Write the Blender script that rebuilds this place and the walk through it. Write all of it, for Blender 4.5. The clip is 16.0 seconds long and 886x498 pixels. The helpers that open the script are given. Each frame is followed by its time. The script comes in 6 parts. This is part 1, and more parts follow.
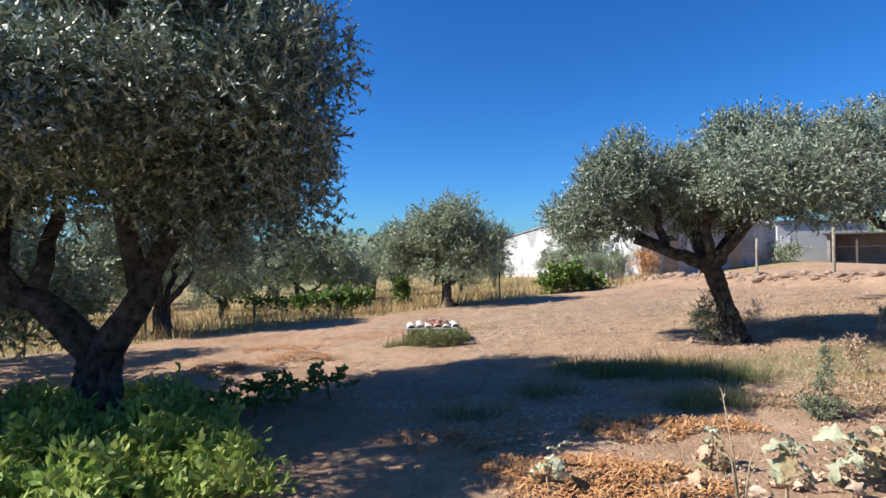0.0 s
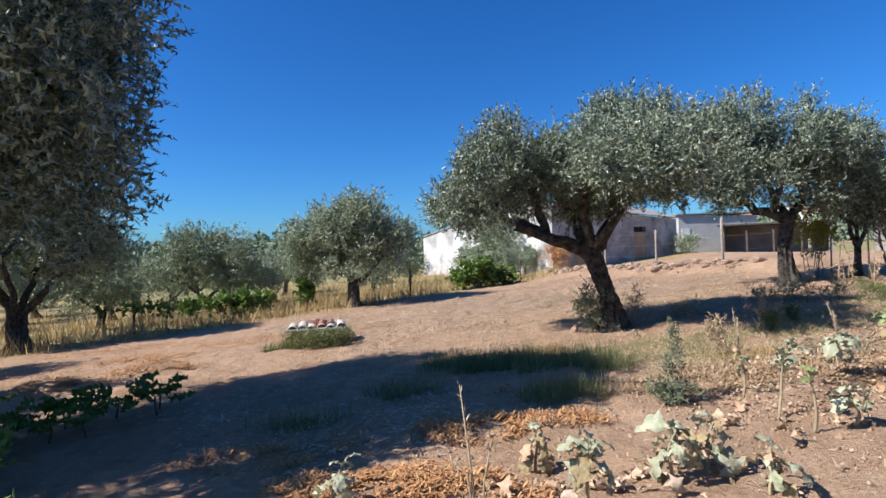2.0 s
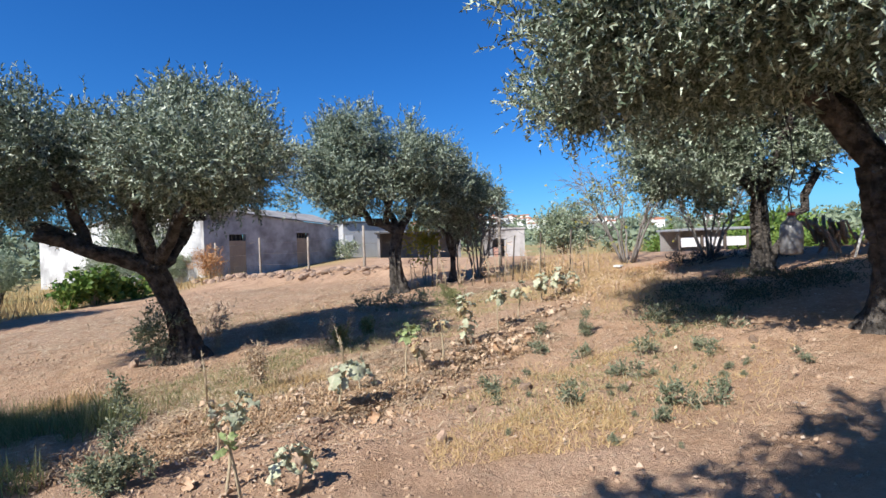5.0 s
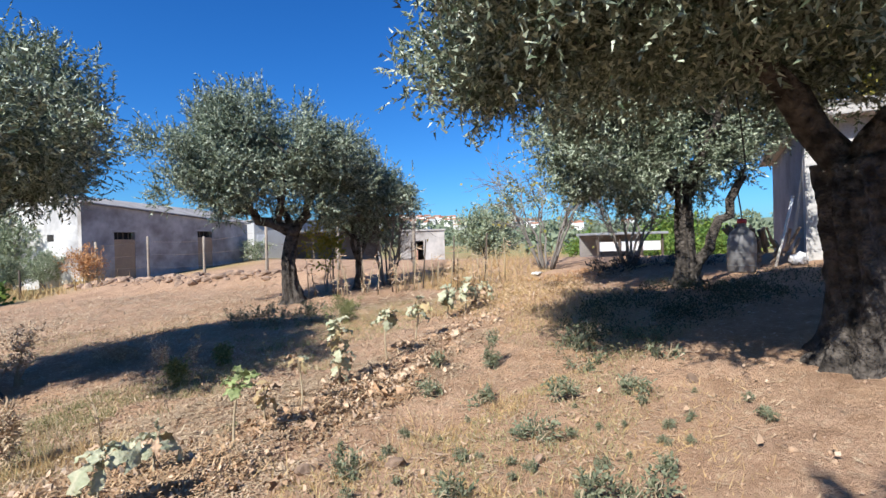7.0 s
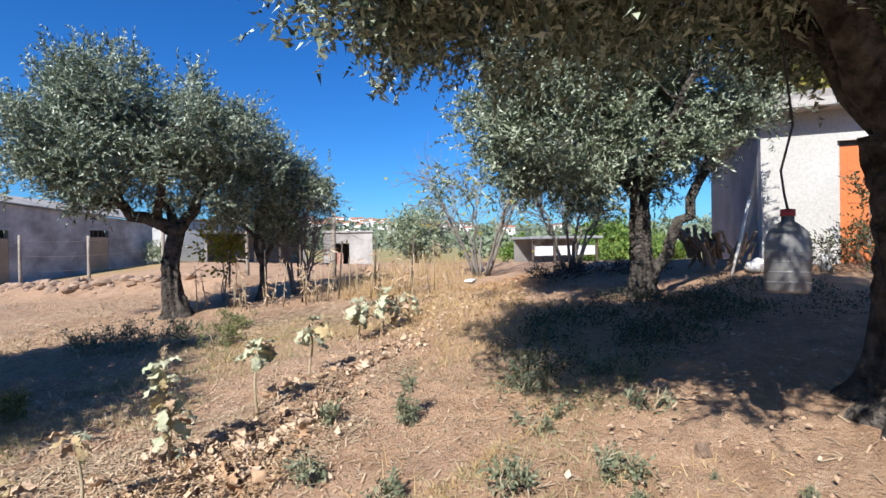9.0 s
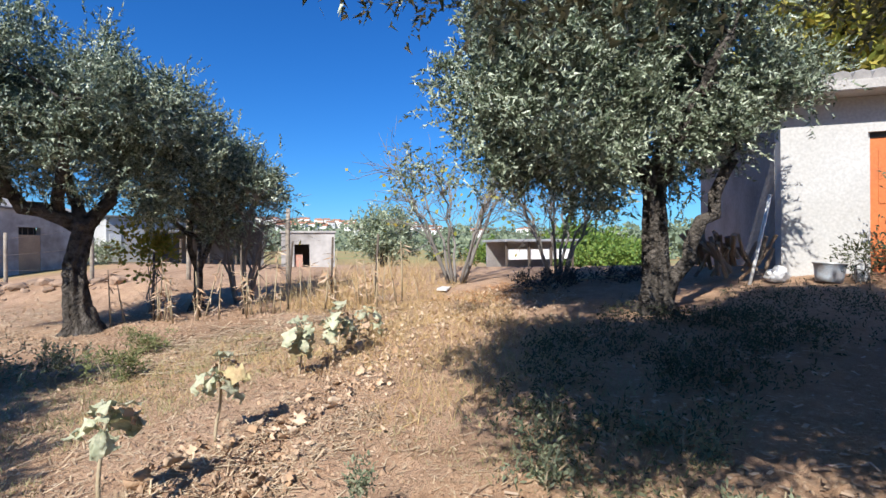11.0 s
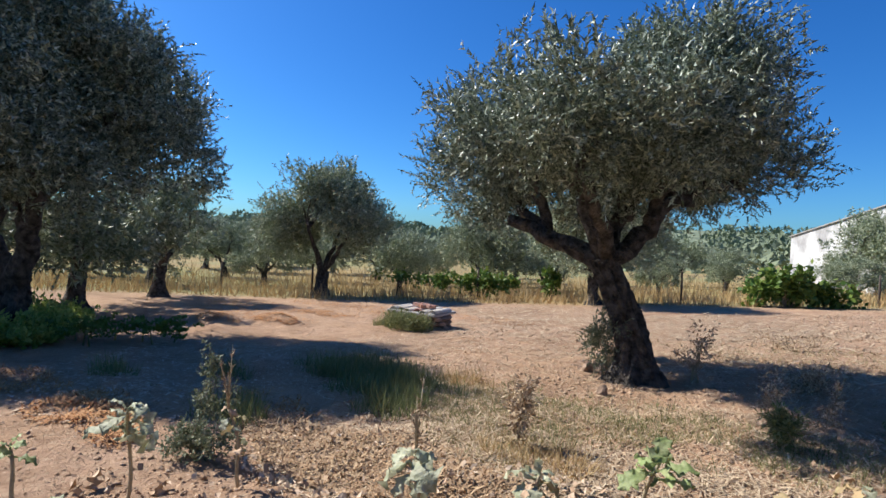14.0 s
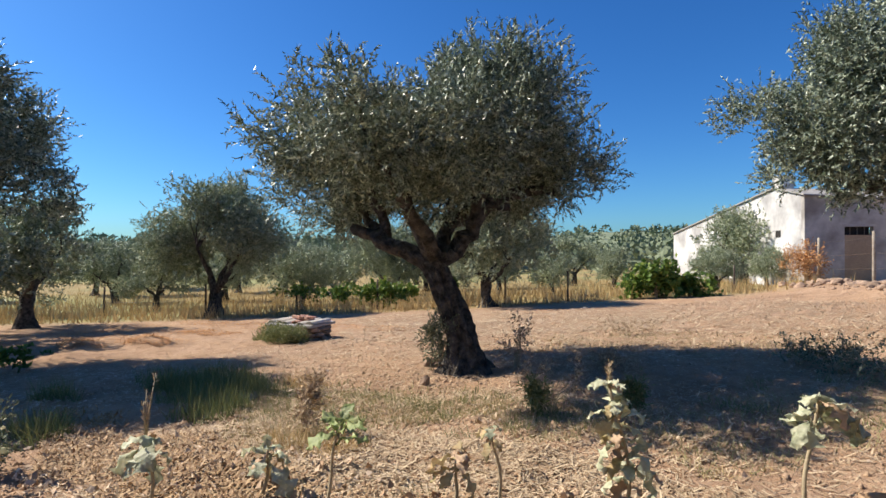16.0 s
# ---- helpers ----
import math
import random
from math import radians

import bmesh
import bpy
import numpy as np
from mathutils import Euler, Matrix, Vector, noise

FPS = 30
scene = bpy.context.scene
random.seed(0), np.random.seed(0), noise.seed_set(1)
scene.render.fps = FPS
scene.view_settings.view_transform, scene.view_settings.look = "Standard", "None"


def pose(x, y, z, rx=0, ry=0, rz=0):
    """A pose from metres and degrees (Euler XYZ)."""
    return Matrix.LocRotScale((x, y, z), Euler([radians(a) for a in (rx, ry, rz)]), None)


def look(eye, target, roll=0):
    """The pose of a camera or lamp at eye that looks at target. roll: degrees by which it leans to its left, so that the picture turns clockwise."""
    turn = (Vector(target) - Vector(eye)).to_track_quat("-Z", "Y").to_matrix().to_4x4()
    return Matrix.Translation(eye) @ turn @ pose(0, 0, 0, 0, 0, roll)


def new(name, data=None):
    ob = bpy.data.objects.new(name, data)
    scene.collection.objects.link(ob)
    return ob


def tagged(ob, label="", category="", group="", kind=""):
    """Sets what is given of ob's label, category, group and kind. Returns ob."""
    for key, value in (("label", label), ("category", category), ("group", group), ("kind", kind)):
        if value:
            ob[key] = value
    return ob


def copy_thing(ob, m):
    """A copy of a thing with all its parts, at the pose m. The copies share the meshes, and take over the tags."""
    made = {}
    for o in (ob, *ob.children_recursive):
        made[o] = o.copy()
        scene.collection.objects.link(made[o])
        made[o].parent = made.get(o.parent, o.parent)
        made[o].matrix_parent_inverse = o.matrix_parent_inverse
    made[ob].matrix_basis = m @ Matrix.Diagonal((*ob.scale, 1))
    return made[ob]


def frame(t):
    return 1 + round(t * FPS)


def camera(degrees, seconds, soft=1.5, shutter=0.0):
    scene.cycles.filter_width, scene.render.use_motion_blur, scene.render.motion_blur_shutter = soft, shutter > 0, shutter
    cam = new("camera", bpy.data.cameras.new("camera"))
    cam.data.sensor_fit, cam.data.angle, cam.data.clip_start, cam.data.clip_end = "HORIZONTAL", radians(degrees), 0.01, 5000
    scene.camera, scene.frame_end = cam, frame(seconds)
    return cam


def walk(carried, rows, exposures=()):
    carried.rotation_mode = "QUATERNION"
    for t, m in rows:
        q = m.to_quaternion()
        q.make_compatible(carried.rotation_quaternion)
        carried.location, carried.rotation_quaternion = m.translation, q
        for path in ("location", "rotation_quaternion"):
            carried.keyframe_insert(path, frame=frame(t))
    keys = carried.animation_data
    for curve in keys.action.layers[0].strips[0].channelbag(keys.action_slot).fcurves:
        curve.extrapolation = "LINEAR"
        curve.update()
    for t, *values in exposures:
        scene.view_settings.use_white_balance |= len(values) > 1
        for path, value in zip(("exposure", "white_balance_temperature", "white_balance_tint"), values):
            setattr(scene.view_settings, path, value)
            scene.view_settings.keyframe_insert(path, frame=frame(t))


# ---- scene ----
cam = camera(80.5, 16.0)
PATH = [
    (0, (0.147, -1.357, 1.812), (-0.164, 0.618, 1.829), -0.6),
    (0.5, (0.338, -1.097, 1.815), (-0.044, 0.866, 1.824), -1.3),
    (1, (0.48, -1.015, 1.794), (0.082, 0.945, 1.807), -1.4),
    (1.5, (0.703, -0.93, 1.737), (0.32, 1.033, 1.755), -1.5),
    (2, (1.063, -0.555, 1.611), (1.018, 1.444, 1.625), -2.0),
    (2.5, (1.465, -0.293, 1.563), (1.839, 1.672, 1.565), -2.3),
    (3, (1.755, -0.157, 1.545), (2.402, 1.735, 1.54), -2.3),
    (3.5, (2.088, -0.032, 1.539), (2.884, 1.803, 1.526), -2.2),
    (4, (2.453, 0.086, 1.579), (3.327, 1.885, 1.562), -2.1),
    (4.5, (2.814, 0.138, 1.625), (3.77, 1.895, 1.613), -2.2),
    (5, (3.076, 0.182, 1.691), (4.129, 1.882, 1.679), -2.1),
    (7.5, (4.736, 1.44, 1.768), (6.063, 2.937, 1.746), -1.5),
    (8, (5.081, 1.715, 1.738), (6.46, 3.164, 1.715), -1.5),
    (8.5, (5.357, 1.946, 1.747), (6.772, 3.359, 1.729), -1.3),
    (10.8, (6.745, 3.33, 1.751), (8.342, 4.534, 1.748), -0.5),
    (11, (6.8, 3.366, 1.751), (8.344, 4.636, 1.746), -0.5),
    (11.5, (6.861, 3.492, 1.743), (8.076, 5.081, 1.746), -0.0),
    (12, (6.8, 3.585, 1.711), (7.462, 5.472, 1.719), 0.9),
    (12.5, (6.656, 3.433, 1.786), (6.709, 5.432, 1.783), 1.5),
    (13, (6.621, 3.31, 1.784), (6.187, 5.262, 1.777), 1.9),
    (13.5, (6.507, 3.102, 1.773), (5.564, 4.866, 1.752), 2.4),
    (14, (6.547, 2.857, 1.711), (5.158, 4.295, 1.673), 2.8),
    (14.5, (6.708, 2.855, 1.663), (5.067, 3.997, 1.618), 2.6),
    (15, (6.963, 3.008, 1.673), (5.293, 4.108, 1.644), 1.9),
    (15.5, (7.349, 3.08, 1.704), (5.777, 4.316, 1.696), 1.5),
    (16, (7.713, 3.243, 1.689), (6.544, 4.866, 1.7), 0.0),
]
walk(cam, [(t, look(eye, target, roll)) for t, eye, target, roll in PATH], [(0.0, 0.80, 6250, 10), (1.5, 0.72, 6150, 10), (3.0, 0.64, 6150, 10), (5.0, 0.70, 6150, 10), (11.0, 0.77, 6150, 10), (12.5, 0.68, 6150, 10), (13.5, 0.66, 6150, 10), (15.0, 0.78, 6700, 10), (16.0, 0.75, 6850, 10)])

# ---- world, sun, exposure ----
SUN_AZ = math.atan2(-0.29, -0.957)          # where the sun stands, seen from above
SUN_EL = radians(42)
sun_dir = Vector((math.cos(SUN_AZ) * math.cos(SUN_EL), math.sin(SUN_AZ) * math.cos(SUN_EL), math.sin(SUN_EL)))
world = bpy.data.worlds.new("world")
scene.world = world
world.use_nodes = True
wn, wl = world.node_tree.nodes, world.node_tree.links
wn.clear()
sky = wn.new("ShaderNodeTexSky")
sky.sky_type, sky.sun_disc = "NISHITA", False
sky.sun_elevation, sky.sun_rotation = SUN_EL, math.pi / 2 - SUN_AZ
sky.altitude, sky.air_density, sky.dust_density, sky.ozone_density = 300, 1.0, 0.8, 3.0
hue = wn.new("ShaderNodeHueSaturation")
hue.inputs["Saturation"].default_value = 1.25
bg = wn.new("ShaderNodeBackground")
bg.inputs["Strength"].default_value = 0.066
wout = wn.new("ShaderNodeOutputWorld")
deep = wn.new("ShaderNodeMix")
deep.data_type, deep.blend_type = "RGBA", "MULTIPLY"
deep.inputs["Factor"].default_value = 1.0
deep.inputs["B"].default_value = (0.46, 0.90, 1.34, 1)
wl.new(sky.outputs[0], hue.inputs["Color"])
wl.new(hue.outputs[0], deep.inputs["A"])
wl.new(deep.outputs["Result"], bg.inputs[0])
wl.new(bg.outputs[0], wout.inputs[0])
sun = new("sun", bpy.data.lights.new("sun", "SUN"))
sun.data.energy, sun.data.angle, sun.data.color = 4.9, radians(0.55), (1.0, 0.93, 0.83)
sun.matrix_world = look((0, 0, 60), Vector((0, 0, 60)) - sun_dir)

rng = np.random.default_rng(7)


# ---- materials ----
def material(name, base, rough=0.85, scale=6.0, amount=0.35, fine=60.0, bump=0.3, other=None, island=0.0,
             obj_random=0.0, metal=0.0, through_light=0.0, spec=0.3, bump_dist=0.02):
    """A surface with two scales of variation between base and other, and fine relief."""
    m = bpy.data.materials.new(name)
    m.use_nodes = True
    n, l = m.node_tree.nodes, m.node_tree.links
    p = n["Principled BSDF"]
    p.inputs["Roughness"].default_value = rough
    p.inputs["Metallic"].default_value = metal
    p.inputs["Specular IOR Level"].default_value = spec
    geo = n.new("ShaderNodeNewGeometry")
    big = n.new("ShaderNodeTexNoise")
    big.inputs["Scale"].default_value, big.inputs["Detail"].default_value = scale, 5
    small = n.new("ShaderNodeTexNoise")
    small.inputs["Scale"].default_value, small.inputs["Detail"].default_value = fine, 4
    l.new(geo.outputs["Position"], big.inputs["Vector"])
    l.new(geo.outputs["Position"], small.inputs["Vector"])
    ramp = n.new("ShaderNodeMapRange")
    ramp.inputs["From Min"].default_value, ramp.inputs["From Max"].default_value = 0.35, 0.65
    l.new(big.outputs["Fac"], ramp.inputs["Value"])
    mix = n.new("ShaderNodeMix")
    mix.data_type = "RGBA"
    other = other or tuple(c * 0.55 for c in base)
    mix.inputs["A"].default_value, mix.inputs["B"].default_value = (*base, 1), (*other, 1)
    k = n.new("ShaderNodeMath")
    k.operation = "MULTIPLY"
    k.inputs[1].default_value = amount if not island else 1.0
    l.new(ramp.outputs[0], k.inputs[0])
    if island:
        src = n.new("ShaderNodeMath")
        src.operation = "POWER"
        src.inputs[1].default_value = island
        l.new(geo.outputs["Random Per Island"], src.inputs[0])
        l.new(src.outputs[0], mix.inputs["Factor"])
    else:
        l.new(k.outputs[0], mix.inputs["Factor"])
    val = n.new("ShaderNodeHueSaturation")
    sm = n.new("ShaderNodeMapRange")
    sm.inputs["To Min"].default_value, sm.inputs["To Max"].default_value = 0.72, 1.28
    l.new(small.outputs["Fac"], sm.inputs["Value"])
    last = sm.outputs[0]
    if obj_random:
        info = n.new("ShaderNodeObjectInfo")
        om = n.new("ShaderNodeMapRange")
        om.inputs["To Min"].default_value, om.inputs["To Max"].default_value = 1 - obj_random, 1 + obj_random
        l.new(info.outputs["Random"], om.inputs["Value"])
        mu = n.new("ShaderNodeMath")
        mu.operation = "MULTIPLY"
        l.new(last, mu.inputs[0])
        l.new(om.outputs[0], mu.inputs[1])
        last = mu.outputs[0]
    l.new(last, val.inputs["Value"])
    l.new(mix.outputs["Result"], val.inputs["Color"])
    l.new(val.outputs[0], p.inputs["Base Color"])
    if bump:
        b = n.new("ShaderNodeBump")
        b.inputs["Strength"].default_value, b.inputs["Distance"].default_value = bump, bump_dist
        l.new(small.outputs["Fac"], b.inputs["Height"])
        l.new(b.outputs[0], p.inputs["Normal"])
    if through_light:
        tr = n.new("ShaderNodeBsdfTranslucent")
        l.new(val.outputs[0], tr.inputs["Color"])
        ms = n.new("ShaderNodeMixShader")
        ms.inputs[0].default_value = through_light
        l.new(p.outputs[0], ms.inputs[1])
        l.new(tr.outputs[0], ms.inputs[2])
        l.new(ms.outputs[0], n["Material Output"].inputs["Surface"])
    return m


SOIL = (0.45, 0.298, 0.20)
M_olive = material("olive_leaf", (0.058, 0.085, 0.042), 0.45, 2.0, fine=14, bump=0, other=(0.50, 0.56, 0.42), island=1.6, through_light=0.07, spec=0.5)
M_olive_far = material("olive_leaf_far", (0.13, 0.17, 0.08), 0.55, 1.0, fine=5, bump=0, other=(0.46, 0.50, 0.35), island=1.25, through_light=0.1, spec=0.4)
M_bark = material("olive_bark", (0.14, 0.122, 0.105), 0.95, 9, 1.0, 26, 1.0, other=(0.03, 0.026, 0.022), bump_dist=0.09)
M_green = material("green_leaf", (0.10, 0.19, 0.04), 0.55, 2, fine=20, bump=0, other=(0.23, 0.30, 0.06), island=1.2, through_light=0.3)
M_vine = material("vine_leaf", (0.07, 0.15, 0.03), 0.55, 2, fine=20, bump=0, other=(0.20, 0.26, 0.05), island=1.3, through_light=0.25)
M_yellow = material("yellowing_leaf", (0.24, 0.27, 0.05), 0.6, 2, fine=20, bump=0, other=(0.42, 0.34, 0.07), island=1.0, through_light=0.3)
M_grass = material("green_grass", (0.12, 0.16, 0.06), 0.6, 2, fine=20, bump=0, other=(0.30, 0.29, 0.13), island=1.2, through_light=0.25)
M_herb = material("lush_herb", (0.20, 0.31, 0.065), 0.6, 2, fine=20, bump=0, other=(0.42, 0.47, 0.13), island=1.0, through_light=0.3)
# leaf green darkened to stand for shade on weeds and shrubs by the house
M_shade_leaf = material("shade_darkened_leaf", (0.04, 0.055, 0.028), 0.65, 2, fine=20, bump=0, other=(0.13, 0.13, 0.07), island=1.3, through_light=0.2)
M_dry = material("dry_grass", (0.60, 0.45, 0.23), 0.8, 2, fine=20, bump=0, other=(0.38, 0.25, 0.11), island=1.0, through_light=0.15)
M_short = material("short_grass", (0.25, 0.26, 0.11), 0.7, 2, fine=20, bump=0, other=(0.44, 0.36, 0.20), island=1.0, through_light=0.15)
M_straw = material("straw", (0.62, 0.49, 0.33), 0.8, 2, fine=20, bump=0, other=(0.25, 0.165, 0.10), island=1.0)
M_deadleaf = material("dead_leaf", (0.58, 0.45, 0.33), 0.85, 8, fine=40, bump=0.3, other=(0.38, 0.24, 0.14), island=1.0)
M_rust = material("rust_mulch", (0.60, 0.35, 0.16), 0.9, 8, fine=40, bump=0.3, other=(0.34, 0.15, 0.06), island=1.0)
M_litter = material("dry_litter", (0.52, 0.37, 0.22), 0.9, 8, fine=40, bump=0.3, other=(0.24, 0.14, 0.075), island=1.0)
M_clod = material("soil_clod", (0.43, 0.30, 0.20), 0.95, 9, 0.6, 70, 0.6, other=(0.30, 0.20, 0.13))
M_weed = material("grey_green_weed", (0.11, 0.14, 0.08), 0.7, 3, fine=30, bump=0, other=(0.27, 0.28, 0.18), island=1.0, through_light=0.15)
M_kale = material("kale_leaf", (0.37, 0.40, 0.26), 0.55, 14, 0.9, 45, 0.6, other=(0.56, 0.54, 0.39), obj_random=0.2, through_light=0.2)
M_kaley = material("wilted_kale_leaf", (0.44, 0.39, 0.21), 0.7, 14, 0.8, 45, 0.6, other=(0.42, 0.28, 0.15), obj_random=0.2, through_light=0.2)
M_young = material("young_kale_leaf", (0.22, 0.29, 0.10), 0.5, 14, 0.9, 45, 0.5, other=(0.40, 0.44, 0.22), obj_random=0.25, through_light=0.25)
M_stem = material("plant_stem", (0.40, 0.33, 0.22), 0.85, 12, 0.5, 60, 0.4, other=(0.26, 0.20, 0.12))
M_stone = material("field_stone", (0.36, 0.25, 0.175), 0.95, 7, 0.8, 45, 0.6, other=(0.19, 0.135, 0.10), obj_random=0.25)
M_pale = material("pale_tile_stone", (0.62, 0.56, 0.48), 0.9, 9, 0.6, 50, 0.5, other=(0.42, 0.36, 0.30), obj_random=0.15)
M_brick = material("red_brick", (0.50, 0.235, 0.165), 0.9, 12, 0.8, 60, 0.5, other=(0.48, 0.34, 0.27), obj_random=0.2)
M_concrete = material("concrete", (0.46, 0.44, 0.41), 0.92, 1.2, 0.8, 30, 0.4, other=(0.31, 0.29, 0.27))
M_white = material("whitewashed_wall", (0.48, 0.475, 0.46), 0.9, 0.8, 0.7, 25, 0.1, other=(0.39, 0.38, 0.36))
M_stained = material("stained_whitewash", (0.66, 0.65, 0.63), 0.92, 0.6, 1.0, 4, 0.3, other=(0.33, 0.32, 0.31))
M_town = material("town_plaster", (0.8, 0.78, 0.74), 0.9, 0.2, 0.3, 2, 0, other=(0.6, 0.55, 0.5), obj_random=0.15)
M_greywall = material("grey_block_wall", (0.49, 0.465, 0.435), 0.93, 0.9, 1.0, 4, 0.5, other=(0.24, 0.22, 0.20))
M_render = material("bare_cement_render", (0.28, 0.265, 0.25), 0.93, 1.0, 0.8, 14, 0.6, other=(0.17, 0.155, 0.145))
M_patch = material("brown_infill", (0.42, 0.31, 0.20), 0.93, 1.5, 0.7, 18, 0.4, other=(0.29, 0.215, 0.15))
# near-black paint standing for unlit rooms behind windows
M_dark = material("painted_interior_dark", (0.03, 0.028, 0.026), 0.9, 3, 0.5, 20, 0)
M_door = material("orange_painted_door", (0.52, 0.16, 0.05), 0.55, 2, 0.4, 25, 0.15, other=(0.42, 0.13, 0.05))
M_roof = material("fibre_cement_roof", (0.36, 0.34, 0.32), 0.9, 1.5, 0.7, 20, 0.4, other=(0.22, 0.21, 0.20))
M_terra = material("terracotta_roof", (0.42, 0.20, 0.12), 0.9, 1, 0.6, 20, 0.2)
M_post = material("weathered_post", (0.36, 0.31, 0.25), 0.92, 8, 0.7, 60, 0.5, other=(0.20, 0.165, 0.13))
M_darkpost = material("dark_wood_post", (0.12, 0.095, 0.075), 0.92, 8, 0.7, 60, 0.5)
M_wire = material("rusty_wire", (0.22, 0.18, 0.15), 0.6, 10, 0.5, 60, 0, metal=0.7)
M_whitepole = material("white_plastic_pole", (0.78, 0.78, 0.76), 0.45, 4, 0.3, 30, 0.1)
# cloudy plastic, its grey lowered to carry the shade of the bough
M_jug = material("shade_grey_cloudy_jug", (0.19, 0.19, 0.19), 0.35, 6, 0.6, 40, 0.1, other=(0.12, 0.12, 0.125), through_light=0.15, spec=0.5)
M_red = material("red_cap", (0.35, 0.05, 0.06), 0.5, 6, 0.3, 40, 0.1)
M_bucket = material("enamelled_bucket", (0.42, 0.47, 0.52), 0.5, 8, 0.6, 40, 0.2, other=(0.30, 0.22, 0.17))
M_bag = material("plastic_sack", (0.62, 0.62, 0.62), 0.5, 8, 0.5, 30, 0.6)
M_log = material("firewood", (0.28, 0.21, 0.15), 0.92, 8, 0.6, 60, 0.5, other=(0.20, 0.14, 0.10), obj_random=0.3)
M_metal = material("galvanised_sheet", (0.55, 0.56, 0.56), 0.45, 3, 0.5, 20, 0.1, metal=0.5)
M_tarp = material("dark_scrap", (0.07, 0.065, 0.06), 0.8, 6, 0.6, 30, 0.3)
M_greytwig = material("grey_twig", (0.22, 0.20, 0.18), 0.9, 8, 0.5, 50, 0.3)
# woods and hills: green paled towards blue, distance haze mixed into the colour
M_wood_haze = material("hazed_far_woodland", (0.15, 0.19, 0.12), 0.9, 0.05, 0.8, 0.8, 0, other=(0.23, 0.26, 0.16))

# the ground: tilled sandy soil here, dry grassland past the fences
M_ground = bpy.data.materials.new("ground")
M_ground.use_nodes = True
gn, gl = M_ground.node_tree.nodes, M_ground.node_tree.links
gp = gn["Principled BSDF"]
gp.inputs["Roughness"].default_value = 0.95
gp.inputs["Specular IOR Level"].default_value = 0.15
ggeo = gn.new("ShaderNodeNewGeometry")


def gnoise(scale, detail=6, rough=0.6):
    t = gn.new("ShaderNodeTexNoise")
    t.inputs["Scale"].default_value, t.inputs["Detail"].default_value, t.inputs["Roughness"].default_value = scale, detail, rough
    gl.new(ggeo.outputs["Position"], t.inputs["Vector"])
    return t.outputs["Fac"]


def gmix(fac, a, b):
    t = gn.new("ShaderNodeMix")
    t.data_type = "RGBA"
    gl.new(fac, t.inputs["Factor"])
    for s, v in (("A", a), ("B", b)):
        if isinstance(v, tuple):
            t.inputs[s].default_value = (*v, 1)
        else:
            gl.new(v, t.inputs[s])
    return t.outputs["Result"]


def grange(v, lo, hi, a=0.0, b=1.0):
    t = gn.new("ShaderNodeMapRange")
    for k, x in zip(("From Min", "From Max", "To Min", "To Max"), (lo, hi, a, b)):
        t.inputs[k].default_value = x
    gl.new(v, t.inputs["Value"])
    return t.outputs[0]


g_soil = gmix(grange(gnoise(0.9), 0.35, 0.65), SOIL, (0.41, 0.262, 0.16))
g_soil = gmix(grange(gnoise(5.0), 0.48, 0.72), g_soil, (0.335, 0.207, 0.13))
g_soil = gmix(grange(gnoise(38.0, 4), 0.56, 0.70), g_soil, (0.54, 0.41, 0.27))
g_soil = gmix(grange(gnoise(55.0, 3), 0.60, 0.74), g_soil, (0.24, 0.155, 0.10))
g_soil = gmix(grange(gnoise(13.0, 8, 0.75), 0.54, 0.66), g_soil, (0.50, 0.37, 0.25))
g_soil = gmix(grange(gnoise(17.0, 8, 0.75), 0.56, 0.70), g_soil, (0.28, 0.17, 0.105))
g_soil = gmix(grange(gnoise(0.5, 5), 0.5, 0.68), g_soil, (0.30, 0.19, 0.12))
g_soil = gmix(grange(gnoise(2.1, 7, 0.7), 0.53, 0.66), g_soil, (0.31, 0.195, 0.12))
g_field = gmix(grange(gnoise(0.35), 0.38, 0.62), (0.37, 0.27, 0.125), (0.27, 0.21, 0.10))
g_field = gmix(grange(gnoise(0.05, 3), 0.45, 0.6), g_field, (0.25, 0.25, 0.11))
gatt = gn.new("ShaderNodeAttribute")
gatt.attribute_name = "field"
gl.new(gmix(gatt.outputs["Fac"], g_soil, g_field), gp.inputs["Base Color"])
gb = gn.new("ShaderNodeBump")
gb.inputs["Strength"].default_value, gb.inputs["Distance"].default_value = 0.9, 0.05
gl.new(gnoise(24.0, 6, 0.7), gb.inputs["Height"])
gl.new(gb.outputs[0], gp.inputs["Normal"])


# ---- building helpers ----
def clampf(v, lo, hi):
    return np.minimum(np.maximum(v, lo), hi)


def gz(x, y):
    """The lie of the land: it falls away from the house to the far corner of the field."""
    xe, ye = clampf(x, -32, 18), clampf(y, -12, 44)
    z = 0.0886 + 0.0633 * xe - 0.03085 * ye + 0.00091 * xe * xe + 0.00002 * xe * ye + 0.00048 * ye * ye
    z = z - 0.045 * clampf(x - 18, 0, 26)
    z = z - 0.14 * np.exp(-((x - 7.2) / 2.4) ** 2 - ((y - 4.2) / 2.4) ** 2)
    return z + 0.4 * np.exp(-((x + 18) / 6.0) ** 2 - ((y - 3) / 5.0) ** 2)


def fract_noise(x, y):
    return (np.sin(x * 1.7 + 1.3 * np.sin(y * 0.9)) + np.sin(y * 2.1 + 1.1 * np.sin(x * 1.3 + 0.5))) * 0.5


def G(x, y):
    return float(gz(np.float64(x), np.float64(y)))


